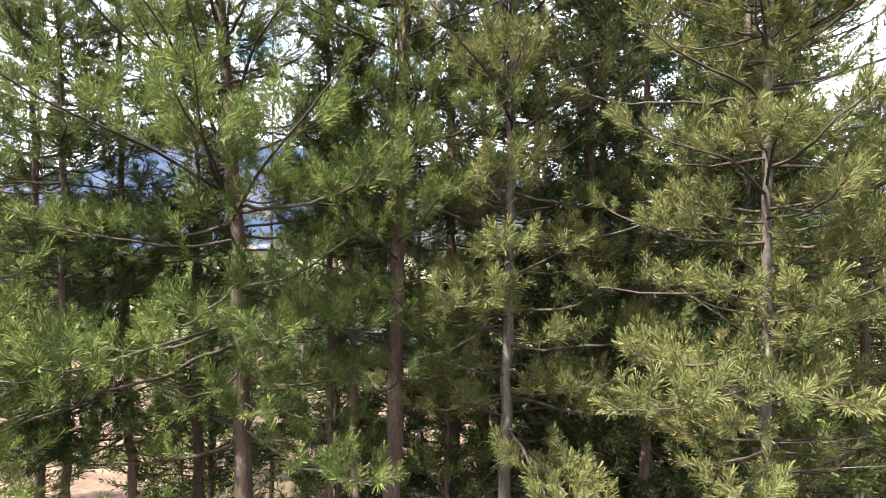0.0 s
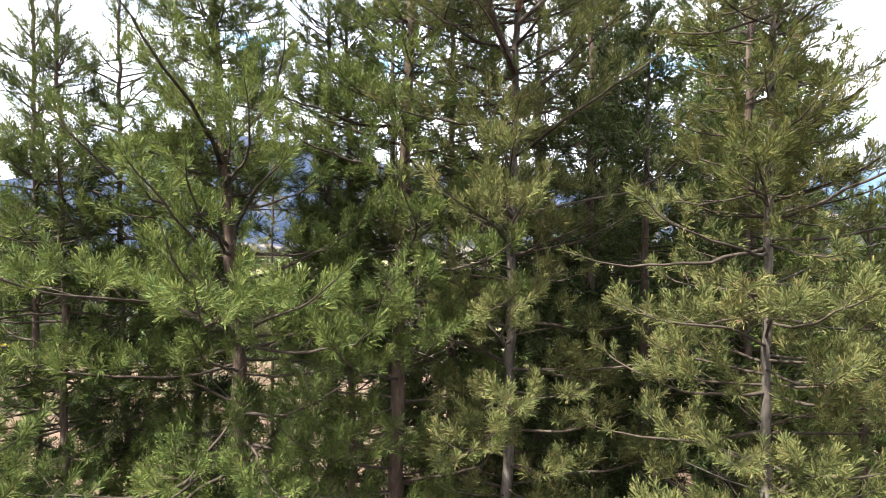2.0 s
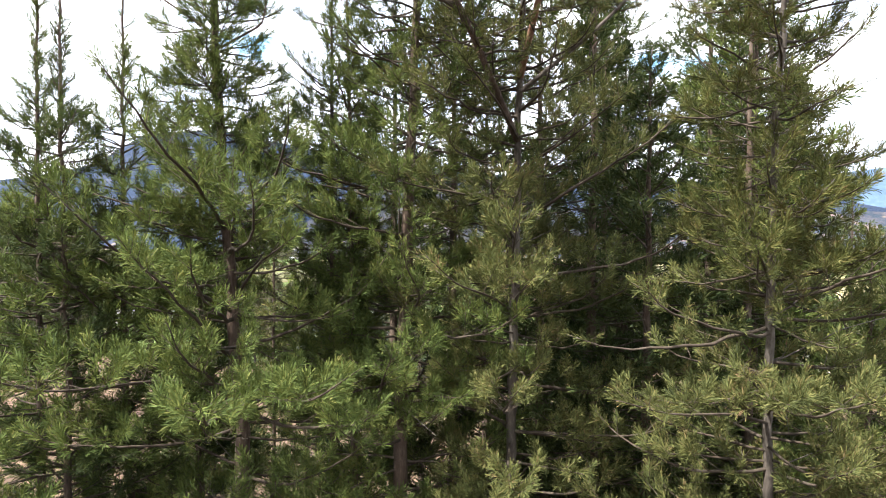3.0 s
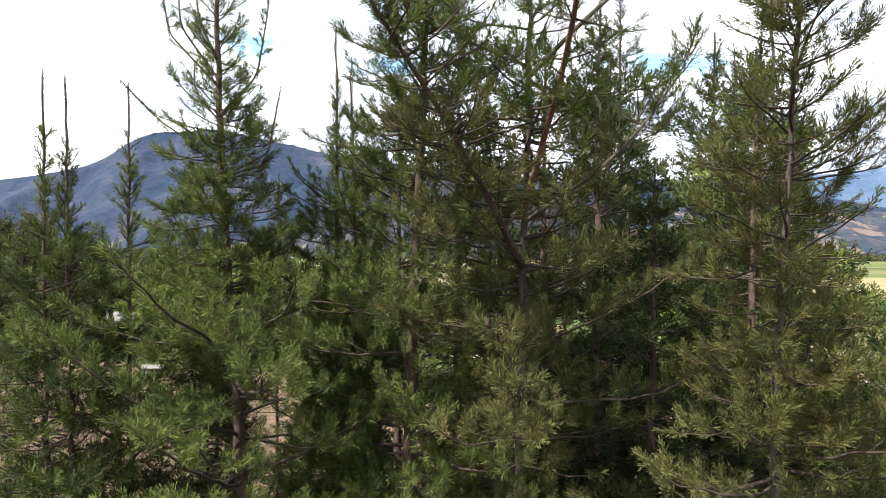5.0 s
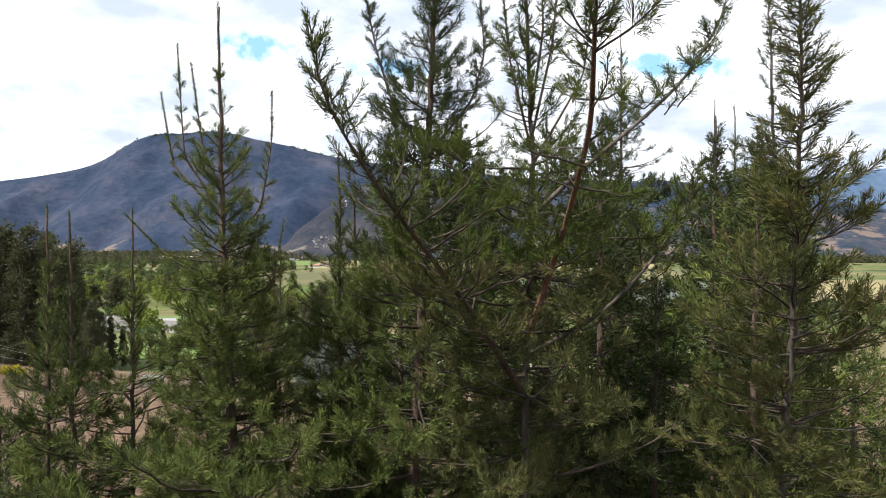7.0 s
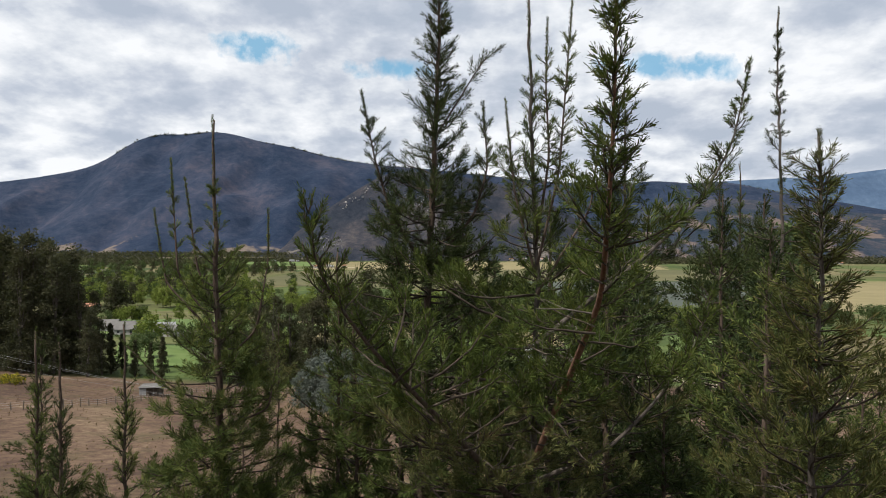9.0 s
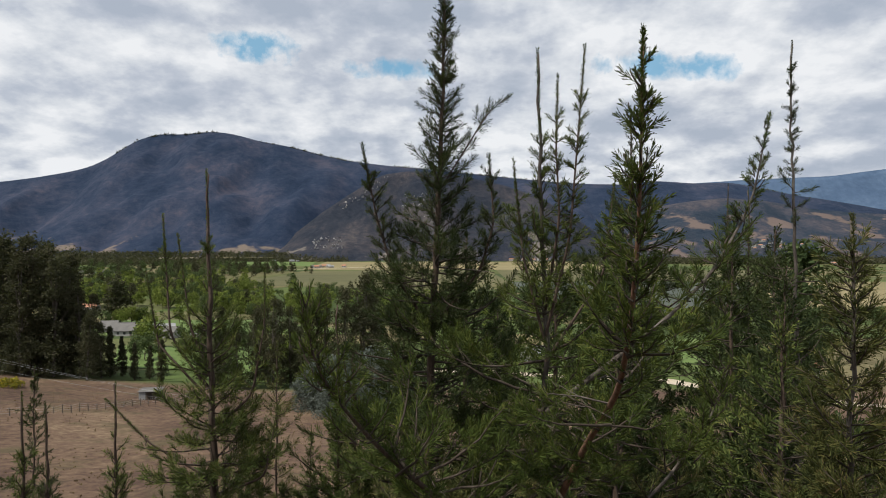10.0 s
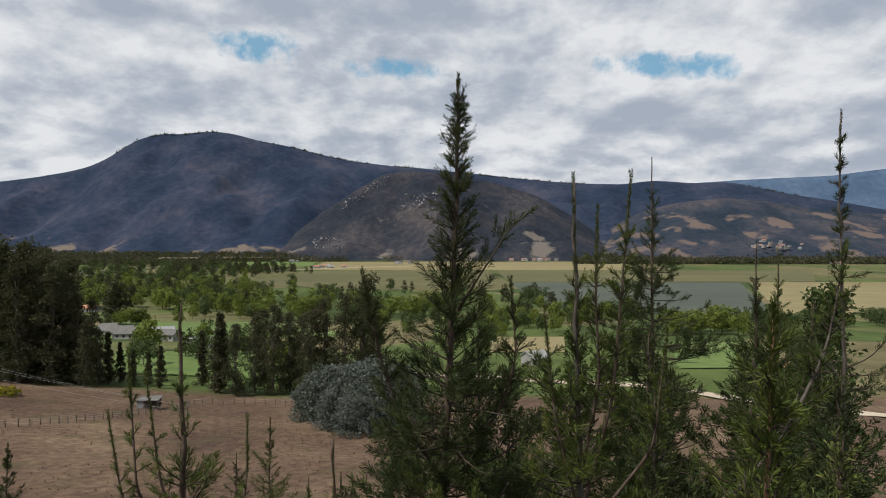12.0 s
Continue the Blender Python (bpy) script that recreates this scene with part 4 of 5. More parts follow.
# the tall thin pine with a bare stretch under its pointed top
p = Pine([foot(6.6, 11.9), (6.3, 11.5, 10.0), (6.0, 11.2, 15.4), (6.03, 11.2, 15.95)], 0.075, 56, NEEDLES_DARK, "tall thin pine with a long bare pointed top", BARK_PALE)
p.whorls(2.0, 9.0, 1.3, taper=0.3, spacing=0.40, count=5)
p.whorls(9.0, 12.2, 1.0, taper=0.22, spacing=0.42, count=4)
p.whorls(12.6, 13.6, 0.55, taper=0.2, spacing=0.5, count=2)
p.whorls(13.6, 15.6, 0.14, taper=0.08, spacing=0.14, count=4, rise=(0.4, 0.9), least=0.07)
p.leader(p.trunk, 0.5, 0.045)
p.done()

# small conifers at the lower edge of the stand
for x, y, top, reach, seed, mat in ((-7.6, 22.4, 6.6, 0.9, 91, NEEDLES_DARK), (-4.2, 14.7, 10.0, 0.75, 92, NEEDLES_OLIVE), (-5.0, 22.0, 5.9, 0.9, 93, NEEDLES_GREEN), (-3.3, 18.5, 7.4, 0.35, 94, NEEDLES_DARK), (-10.1, 14.9, 9.4, 0.8, 95, NEEDLES_DARK)):
    p = Pine([foot(x, y), (x, y, top / 2), (x + 0.05, y, top)], 0.05, seed, mat, "small slender conifer at the edge of the field", needles=17, width=0.0085, thick=1.0, fine=20, piece=0.15)
    p.whorls(-0.155 * y + 1.2, top - 0.9, reach, taper=0.24, spacing=0.36, count=5, rise=(0.1, 0.7), named=False)
    p.whorls(top - 0.9, top - 0.25, 0.2, taper=0.15, spacing=0.16, count=4, named=False, least=0.05)
    p.leader(p.trunk, 0.5, 0.05)
    p.done()

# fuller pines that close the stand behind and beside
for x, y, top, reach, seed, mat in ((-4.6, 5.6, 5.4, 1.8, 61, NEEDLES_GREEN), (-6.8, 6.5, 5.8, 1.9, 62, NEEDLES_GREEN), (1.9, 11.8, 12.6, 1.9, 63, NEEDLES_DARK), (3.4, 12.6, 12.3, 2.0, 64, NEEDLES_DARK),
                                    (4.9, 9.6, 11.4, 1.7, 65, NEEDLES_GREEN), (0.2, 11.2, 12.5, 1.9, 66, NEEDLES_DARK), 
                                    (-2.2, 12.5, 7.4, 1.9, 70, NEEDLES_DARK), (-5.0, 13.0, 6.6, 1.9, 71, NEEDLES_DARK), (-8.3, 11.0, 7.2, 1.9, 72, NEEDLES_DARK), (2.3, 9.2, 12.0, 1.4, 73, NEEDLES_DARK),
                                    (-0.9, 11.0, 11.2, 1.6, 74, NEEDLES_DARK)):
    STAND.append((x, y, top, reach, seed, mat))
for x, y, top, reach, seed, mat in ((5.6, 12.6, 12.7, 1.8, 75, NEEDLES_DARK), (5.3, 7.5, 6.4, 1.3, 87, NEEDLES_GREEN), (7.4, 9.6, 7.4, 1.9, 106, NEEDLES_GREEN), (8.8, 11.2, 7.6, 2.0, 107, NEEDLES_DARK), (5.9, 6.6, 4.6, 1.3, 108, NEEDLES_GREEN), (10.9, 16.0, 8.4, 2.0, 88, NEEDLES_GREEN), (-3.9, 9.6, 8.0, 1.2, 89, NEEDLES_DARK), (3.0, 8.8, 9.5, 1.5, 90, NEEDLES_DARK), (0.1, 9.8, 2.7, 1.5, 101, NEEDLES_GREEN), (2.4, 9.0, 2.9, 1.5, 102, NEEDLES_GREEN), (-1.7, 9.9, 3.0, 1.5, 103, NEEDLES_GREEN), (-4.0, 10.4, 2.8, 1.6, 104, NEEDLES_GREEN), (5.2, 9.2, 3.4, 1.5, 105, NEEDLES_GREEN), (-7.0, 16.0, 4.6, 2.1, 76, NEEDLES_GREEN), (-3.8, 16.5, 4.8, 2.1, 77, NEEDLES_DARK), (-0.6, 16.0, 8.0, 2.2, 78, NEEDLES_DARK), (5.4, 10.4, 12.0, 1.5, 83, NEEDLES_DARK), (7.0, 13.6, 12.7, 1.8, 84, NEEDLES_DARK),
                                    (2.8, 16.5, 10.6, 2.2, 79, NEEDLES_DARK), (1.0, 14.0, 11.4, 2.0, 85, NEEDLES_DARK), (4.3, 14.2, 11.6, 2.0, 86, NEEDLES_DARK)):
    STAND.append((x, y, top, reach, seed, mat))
# younger growth further down the slope
for x, y, top, reach, seed, mat in ((6.5, 20.0, 8.0, 2.2, 111, NEEDLES_DARK), (9.5, 21.0, 7.8, 2.2, 112, NEEDLES_GREEN), (12.8, 24.0, 7.2, 2.4, 113, NEEDLES_DARK), (3.8, 22.0, 7.4, 2.2, 114, NEEDLES_GREEN), (15.0, 21.0, 7.0, 2.2, 115, NEEDLES_GREEN),
                                    (8.0, 27.0, 5.4, 2.4, 116, NEEDLES_DARK), (11.5, 30.0, 4.4, 2.4, 117, NEEDLES_GREEN), (5.0, 30.0, 4.6, 2.4, 118, NEEDLES_DARK), (1.6, 24.0, 6.4, 2.2, 119, NEEDLES_GREEN), (16.5, 29.0, 4.6, 2.4, 120, NEEDLES_DARK)):
    STAND.append((x, y, top, reach, seed, mat))
for x, y, top, reach, seed, mat in STAND:
    near, far = y < 7, y > 18
    p = Pine([foot(x, y), (x - 0.05, y, (top - 2) / 2), (x, y - 0.1, top)], 0.04 + top * 0.007, seed, mat, "full pine with dense low limbs", needles=24 if near else 8, width=0.005 if near else 0.0135,
             needle=0.145 if near else 0.26 if far else 0.19, thick=0.8 if near else 0.6 if far else 0.85, fine=20, piece=0.12 if near else 0.24 if far else 0.17)
    p.whorls(0.6 - 0.155 * y, top - 1.2, reach, taper=0.50, spacing=0.42, count=5, named=False)
    p.whorls(top - 1.2, top - 0.3, 0.4, taper=0.25, spacing=0.2, count=4, named=False)
    p.leader(p.trunk, 0.5, 0.06)
    p.done()

# ---- trees of the field edge and the valley ----
def leaf_cloud(rng, centres, sizes, count, leaf, squash=0.75):
    """Loose leaf triangles gathered in clumps."""
    pick = rng.integers(0, len(centres), count)
    off = unit(rng.normal(size=(count, 3))) * (rng.random((count, 1)) ** 0.45)
    off[:, 2] *= squash
    c = centres[pick] + off * sizes[pick][:, None]
    a = unit(rng.normal(size=(count, 3)))
    b = unit(np.cross(a, rng.normal(size=(count, 3))))
    s = leaf * rng.uniform(0.6, 1.3, (count, 1))
    return np.stack([c - a * s * 0.5, c + a * s * 0.5 + b * s * 0.25, c + b * s], 1).reshape(-1, 3)


def leafy_tree(name, label, high, wide, seed, material, style, count, leaf, clumps, bark=BARK, group=""):
    """A broad-leaved tree standing at the origin."""
    rng = np.random.default_rng(seed)
    thing = tagged(new(name), label, "tree", group)
    trunk = Tubes()
    lean = rng.normal(size=2) * 0.03
    axis = np.array([(lean[0] * high * k + rng.normal() * 0.1, lean[1] * high * k + rng.normal() * 0.1, high * k * 0.92 - 0.3) for k in np.linspace(0, 1, 9)])
    trunk.add(axis, (high * 0.016) * (1.02 - np.linspace(0, 1, 9)) + 0.03, 6 if count > 2000 else 4)
    k = rng.random(clumps)
    turn = rng.random(clumps) * 6.283
    if style == "gum":          # tall, ragged, crown from a third of its height
        k = 0.05 + 0.95 * k
        out = wide / 2 * (0.45 + 0.55 * np.sin(np.pi * np.clip(k, 0, 1)) ** 0.7) * (1.05 - 0.6 * k) * np.sqrt(rng.random(clumps))
        sizes = wide * rng.uniform(0.11, 0.22, clumps)
    elif style == "cone":
        k = 0.04 + 0.95 * k
        out = wide / 2 * (1.02 - k) * np.sqrt(rng.random(clumps))
        sizes = wide * (0.10 + 0.16 * (1 - k))
    elif style == "bush":
        k = 0.05 + 0.80 * k
        out = wide / 2 * np.sqrt(np.clip(1 - (k - 0.15) ** 2 * 1.4, 0.05, 1)) * np.sqrt(rng.random(clumps))
        sizes = wide * rng.uniform(0.08, 0.16, clumps)
    else:                       # round
        k = 0.22 + 0.72 * k
        out = wide / 2 * np.sqrt(np.clip(1 - ((k - 0.55) / 0.5) ** 2, 0.03, 1)) * np.sqrt(rng.random(clumps)) * 0.85
        sizes = wide * rng.uniform(0.12, 0.22, clumps)
    centres = np.stack([np.cos(turn) * out + lean[0] * high * k, np.sin(turn) * out + lean[1] * high * k, high * k], -1)
    for c in centres[:: max(1, clumps // (9 if count > 2000 else 4))]:
        start = np.array((c[0] * 0.1, c[1] * 0.1, c[2] * 0.62))
        trunk.add(np.array([start, (start + c) / 2 + UP * 0.03 * high, c]), (high * 0.006, high * 0.004, high * 0.0015), 4)
    part("trunk", trunk.mesh("trunk", bark), thing)
    tagged(part("crown", blades("crown", leaf_cloud(rng, centres, sizes, count, leaf), material), thing), kind="stuff")
    return thing


def spot(across, depth):
    """The pose on the ground at a slope across the view and a depth ahead of the hilltop."""
    x = across * depth
    return x, depth, float(ground_z(np.float64(x), np.float64(depth)))


def stand(tree, across, depth, scale, turn, first):
    x, y, z = spot(across, depth)
    m = pose(x, y, z, 0, 0, turn) @ Matrix.Diagonal((scale, scale, scale, 1))
    if first:
        tree.matrix_basis = m
        return tree
    out = copy_thing(tree, m)
    out.matrix_basis = m
    return out


rng = np.random.default_rng(5)
GUMS = [leafy_tree("eucalyptus_tree", "tall dark eucalyptus with a ragged crown", 34, 12, 81 + i, LEAVES_DARK, "gum", 8000, 0.52, 110, BARK_PALE, "eucalyptus at the field edge") for i in range(3)]
used = set()
for i, (across, depth, scale) in enumerate(((-0.86, 146, 1.0), (-0.78, 149, 0.9), (-0.745, 160, 1.0), (-0.705, 142, 0.8), (-0.675, 153, 0.95), (-0.65, 145, 0.85), (-0.62, 157, 0.75), (-0.595, 144, 0.5), (-0.80, 158, 1.05), (-0.765, 143, 0.98), (-0.725, 152, 1.02), (-0.69, 146, 1.0), (-0.66, 160, 1.0), (-0.635, 150, 0.92), (-0.605, 148, 0.66), (-0.585, 156, 0.60), (-0.57, 149, 0.42),
                                            (-0.375, 153, 0.52), (-0.345, 146, 0.50), (-0.315, 152, 0.60), (-0.285, 150, 0.66), (-0.255, 156, 0.60), (-0.225, 149, 0.64), (-0.195, 154, 0.70), (-0.165, 150, 0.72), (-0.138, 152, 0.88), (-0.118, 158, 0.70), (-0.30, 168, 0.60), (-0.24, 170, 0.58))):
    k = i % 3
    stand(GUMS[k], across, depth, scale, float(rng.uniform(0, 360)), k not in used)
    used.add(k)
CYPRESS = leafy_tree("cypress_tree", "narrow dark cypress among taller trees", 17, 5.5, 91, LEAVES_DARK, "cone", 3800, 0.5, 60, BARK, "cypresses at the field edge")
for i, (across, depth, scale) in enumerate(((-0.372, 149, 1.15), (-0.555, 152, 0.75), (-0.535, 156, 0.6), (-0.515, 150, 0.55), (-0.49, 154, 0.5), (-0.47, 150, 0.62), (-0.40, 158, 0.85))):
    stand(CYPRESS, across, depth, scale, 70.0 * i, i == 0)
WATTLE = leafy_tree("wattle_bush", "silvery grey-green wattle spreading over the grass", 9, 11, 95, LEAVES_SILVER, "bush", 14000, 0.30, 120, BARK, "silver wattles")
for i, (across, depth, scale) in enumerate(((-0.215, 108, 0.8), (-0.175, 106, 1.2), (-0.130, 103, 1.3), (-0.165, 97, 0.85), (-0.105, 98, 1.15), (-0.09, 108, 1.2), (-0.14, 92, 0.75))):
    stand(WATTLE, across, depth, scale, 50.0 * i, i == 0)

GORSE = leafy_tree("gorse_bush", "yellow-flowered gorse bush at the field edge", 2.0, 3.6, 97, LEAVES_YELLOW, "bush", 1500, 0.22, 40, BARK, "gorse bushes")
for i, (across, depth, scale) in enumerate(((-0.722, 119, 1.0), (-0.735, 121, 0.8), (-0.706, 121, 0.6))):
    stand(GORSE, across, depth, scale, 80.0 * i, i == 0)

GUM = leafy_tree("eucalyptus_tree", "young eucalyptus with drooping grey-green leaves beside the pines", 15.6, 3.6, 98, LEAVES_MID, "gum", 9000, 0.17, 110, BARK_PALE)
GUM.matrix_basis = pose(12.4, 22.0, float(ground_z(np.float64(12.4), np.float64(22.0))), 0, 0, 30)


def dry_tufts():
    """Tussocks of dead grass over the open field."""
    rng = np.random.default_rng(6)
    n = 4200
    y = 24 + 122 * rng.random(n) ** 0.7
    x = -y * rng.uniform(-0.02, 0.95, n)
    keep = fractal(x, y, 0.05, 4.2, 3) > -0.25
    x, y = x[keep], y[keep]
    root = np.stack([x, y, ground_z(x, y)], -1)
    high = rng.uniform(0.06, 0.24, len(x))
    return needle_blades(rng, root, np.tile(UP, (len(x), 1)), high * 0.2, high, 7, 0.04, 0.0, 5, 45)


tagged(new("dry_grass", blades("dry_grass", dry_tufts(), DRY_GRASS)), "tussocks of dead grass on the open hillside field", "grass", kind="stuff")

FAR_TREES = [leafy_tree("willow_tree", "round bright green willow in a meadow", 15, 14, 101, LEAVES_WILLOW, "round", 950, 1.1, 34, BARK, "valley trees"),
             leafy_tree("willow_tree", "tall bright green willow in a meadow", 17, 12, 102, LEAVES_WILLOW, "round", 950, 1.1, 30, BARK, "valley trees"),
             leafy_tree("valley_tree", "dull green tree along a field", 15, 14, 103, LEAVES_MID, "round", 950, 1.1, 34, BARK, "valley trees"),
             leafy_tree("valley_tree", "dark green tree along a field", 18, 12, 104, LEAVES_DARK, "gum", 950, 1.1, 34, BARK, "valley trees"),
             leafy_tree("valley_tree", "dull green spreading tree along a field", 13, 16, 105, LEAVES_MID, "round", 950, 1.1, 36, BARK, "valley trees")]
placed = set()
BANDS = (  # across from, to; depth from, to; count; kinds; scale
    (-0.42, -0.02, 470, 590, 55, (0, 1, 0, 1, 2), 1.0), (-0.21, 0.0, 360, 480, 14, (2, 4, 0), 0.85), (-0.60, -0.33, 560, 900, 95, (0, 2, 3, 4, 1), 1.25),
    (-0.62, -0.33, 900, 1700, 105, (2, 3, 4, 2), 1.4), (-0.38, -0.22, 1280, 1420, 34, (3, 3, 2), 1.15), (-0.36, -0.28, 850, 900, 9, (2, 4), 0.8), (0.09, 0.175, 640, 720, 12, (3, 2), 1.0),
    (0.06, 0.22, 330, 430, 16, (0, 1, 2), 0.75), (0.39, 0.50, 300, 345, 13, (0, 1, 2), 0.75), (0.52, 0.80, 320, 440, 26, (2, 4, 2), 0.8), (0.18, 0.33, 420, 560, 18, (2, 4, 0), 0.9), (-0.58, -0.50, 380, 430, 6, (0, 2), 0.7), (-0.52, -0.10, 185, 300, 26, (2, 4, 0), 0.62), (-0.20, -0.03, 600, 860, 16, (2, 0, 3), 0.8),
    (-0.46, -0.14, 560, 760, 46, (0, 2, 1, 3, 4), 1.0), (-0.62, -0.30, 640, 1250, 80, (2, 0, 3, 4, 1), 1.2), (-0.58, -0.26, 1250, 1900, 46, (3, 2, 4), 1.3), (-0.02, 0.24, 430, 640, 30, (2, 3, 0, 4), 1.0), (0.36, 0.52, 300, 380, 12, (0, 1), 0.8), (-0.08, 0.10, 260, 380, 14, (2, 4, 0), 0.6))
FAR_AWAY = []
for a0, a1, d0, d1, count, kinds, size in BANDS:
    for i in range(count):
        k = kinds[i % len(kinds)]
        row = (float(rng.uniform(a0, a1)), float(rng.uniform(d0, d1)), size * float(rng.uniform(0.65, 1.2)), float(rng.uniform(0, 360)))
        if row[1] > 620:
            FAR_AWAY.append((k, *row))
            continue
        stand(FAR_TREES[k], *row, k not in placed)
        placed.add(k)


def valley_woods():
    """The trees beyond the near meadows, crowns and stems, in one mesh with a material for each kind of leaf."""
    kinds = [LEAVES_WILLOW, LEAVES_WILLOW, LEAVES_MID, LEAVES_DARK, LEAVES_MID]
    crowns = []
    for tree in FAR_TREES:
        crown = next(c for c in tree.children if c.name.startswith("crown"))
        co = np.empty(3 * len(crown.data.vertices), dtype=np.float32)
        crown.data.vertices.foreach_get("co", co)
        crowns.append(co.reshape(-1, 3)[: 3 * 720])
    corners, slots = [], []
    for k, across, depth, scale, turn in FAR_AWAY:
        x, y, z = spot(across, depth)
        c, n = math.cos(turn), math.sin(turn)
        turned = np.array([(c, n, 0), (-n, c, 0), (0, 0, 1)]) * scale
        corners.append(crowns[k] @ turned + (x, y, z))
        slots.append(np.full(len(crowns[k]) // 3, (0, 0, 1, 2, 1)[k]))
        stem = np.array([(-0.4, 0, -0.5), (0.4, 0, -0.5), (0, 0, 9), (0, -0.4, -0.5), (0, 0.4, -0.5), (0, 0, 9)])
        corners.append(stem @ turned + (x, y, z))
        slots.append(np.full(2, 3))
    me = blades("valley_woods", np.concatenate(corners), LEAVES_WILLOW)
    for m in (LEAVES_MID, LEAVES_DARK, BARK):
        me.materials.append(m)
    me.polygons.foreach_set("material_index", np.concatenate(slots).astype(np.int32))
    return me


tagged(new("valley_woods", valley_woods()), "mixed green willows and dark trees across the far valley", "woods", kind="stuff")
for across, depth, k, scale in ((-0.254, 905, 2, 1.35), (-0.127, 868, 2, 1.0), (-0.089, 845, 2, 1.1), (-0.548, 405, 3, 1.6), (-0.538, 412, 3, 1.5), (-0.50, 410, 0, 0.7), (-0.52, 405, 0, 0.75), (-0.49, 235, 0, 0.85), (-0.44, 395, 1, 0.8), (-0.33, 520, 3, 1.1)):
    stand(FAR_TREES[k], across, depth, scale, 40.0, False)


def far_woods():
    """Woods along the foot of the mountains, too far off to count."""
    rng = np.random.default_rng(8)
    sets = []
    for a0, a1, d0, d1, n, s in ((-0.80, -0.16, 2150, 2500, 2600, 5.0), (0.22, 0.85, 1900, 2400, 5200, 5.5), (-0.75, -0.36, 1750, 2150, 1300, 4.5), (0.26, 0.9, 2400, 2700, 2600, 6.0), (-0.1, 0.3, 2280, 2420, 500, 4.0)):
        across, depth = rng.uniform(a0, a1, n), rng.uniform(d0, d1, n)
        c = np.stack([across * depth, depth, ground_z(across * depth, depth) + np.clip(depth - 2250, 0, 500) * 0.10], -1)
        sets.append(leaf_cloud(rng, c + UP * 5, np.full(n, 9.0), n * 10, s * 1.15, 1.1))
    ridge = rng.uniform(-0.75, 0.6, 420)
    up = np.interp(ridge, [r[0] for r in SKYLINE], [r[1] for r in SKYLINE])
    c = np.stack([ridge * 3690, np.full(420, 3690.0), 13.8 + up * 3690], -1)
    keep = fractal(c[:, 0], c[:, 1], 0.004, 2.2, 3) > -0.05
    sets.append(leaf_cloud(rng, c[keep], np.full(int(keep.sum()), 7.0), int(keep.sum()) * 8, 7.0, 0.9))
    return np.concatenate(sets)


tagged(new("far_woods", blades("far_woods", far_woods(), LEAVES_DARK)), "dark woods along the foot of the mountains", "woods", kind="stuff")


# ---- fields, tracks, fences ----
def field(name, corners, material, label, lift=0.35, n=14):
    """A plot draped on the ground between four corners."""
    c = np.array(corners, float)
    v = []
    for i in range(n + 1):
        for j in range(n + 1):
            s, t = i / n, j / n
            q = (c[0] * (1 - s) + c[1] * s) * (1 - t) + (c[3] * (1 - s) + c[2] * s) * t
            v.append((q[0], q[1], float(ground_z(q[0], q[1])) + lift))
    f = [(i * (n + 1) + j, (i + 1) * (n + 1) + j, (i + 1) * (n + 1) + j + 1, i * (n + 1) + j + 1) for i in range(n) for j in range(n)]
    return tagged(new(name, mesh_of(name, v, f, material, True)), label, "field", kind="structure")


field("field_1", ((-343, 947), (-310, 1440), (-30, 1440), (-60, 840)), CROP_OLIVE, "ploughed olive-brown field")
field("field_2", ((-60, 860), (-30, 1440), (110, 1440), (110, 960)), CROP_OLIVE, "olive-brown field")
field("field_3", ((-350, 1480), (-420, 2150), (700, 2150), (560, 1480)), CROP_TAN, "pale straw-coloured field")
field("field_4", ((100, 520), (112, 1010), (500, 1010), (290, 520)), CROP_CLOUD_SHADE, "green crop with cloud shade painted into its colour")
field("field_5", ((112, 1030), (130, 1460), (900, 1460), (640, 1030)), CROP_OLIVE, "pale green strip field")
field("field_6", ((300, 530), (520, 1015), (900, 1015), (560, 530)), CROP_TAN, "pale stubble field")
field("field_7", ((76, 196), (104, 276), (140, 276), (104, 196)), CROP_GREEN, "bright green meadow")
field("field_8", ((18, 238), (24, 300), (60, 300), (48, 238)), CROP_TAN, "dry pale meadow")
field("field_9", ((-190, 290), (-245, 445), (-140, 445), (-30, 300)), CROP_GREEN, "bright green pasture")
field("field_10", ((-700, 1720), (-820, 2120), (-450, 2120), (-380, 1720)), CROP_GREEN, "far green pasture")
field("field_11", ((-95, 172), (-130, 240), (-60, 240), (-45, 172)), CROP_GREEN, "green pasture behind the trees", 0.3)
field("road_1", ((-40, 191), (-40, 197), (60, 166), (60, 160)), DIRT, "pale dirt road across the slope", 0.25, 20)
field("road_2", ((58, 158), (62, 166), (90, 100), (84, 98)), DIRT, "pale dirt road down the slope", 0.25, 20)
field("road_3", ((-420, 1446), (-425, 1462), (120, 1980), (122, 1960)), DIRT, "pale road beyond the fields", 0.6, 20)
field("bank_1", ((-1050, 2200), (-1090, 2330), (-940, 2330), (-900, 2200)), DIRT, "bare earth bank under the mountain", 12.0)
field("bank_2", ((-860, 2250), (-880, 2330), (-650, 2330), (-640, 2250)), CROP_TAN, "dry slope under the mountain", 14.0)


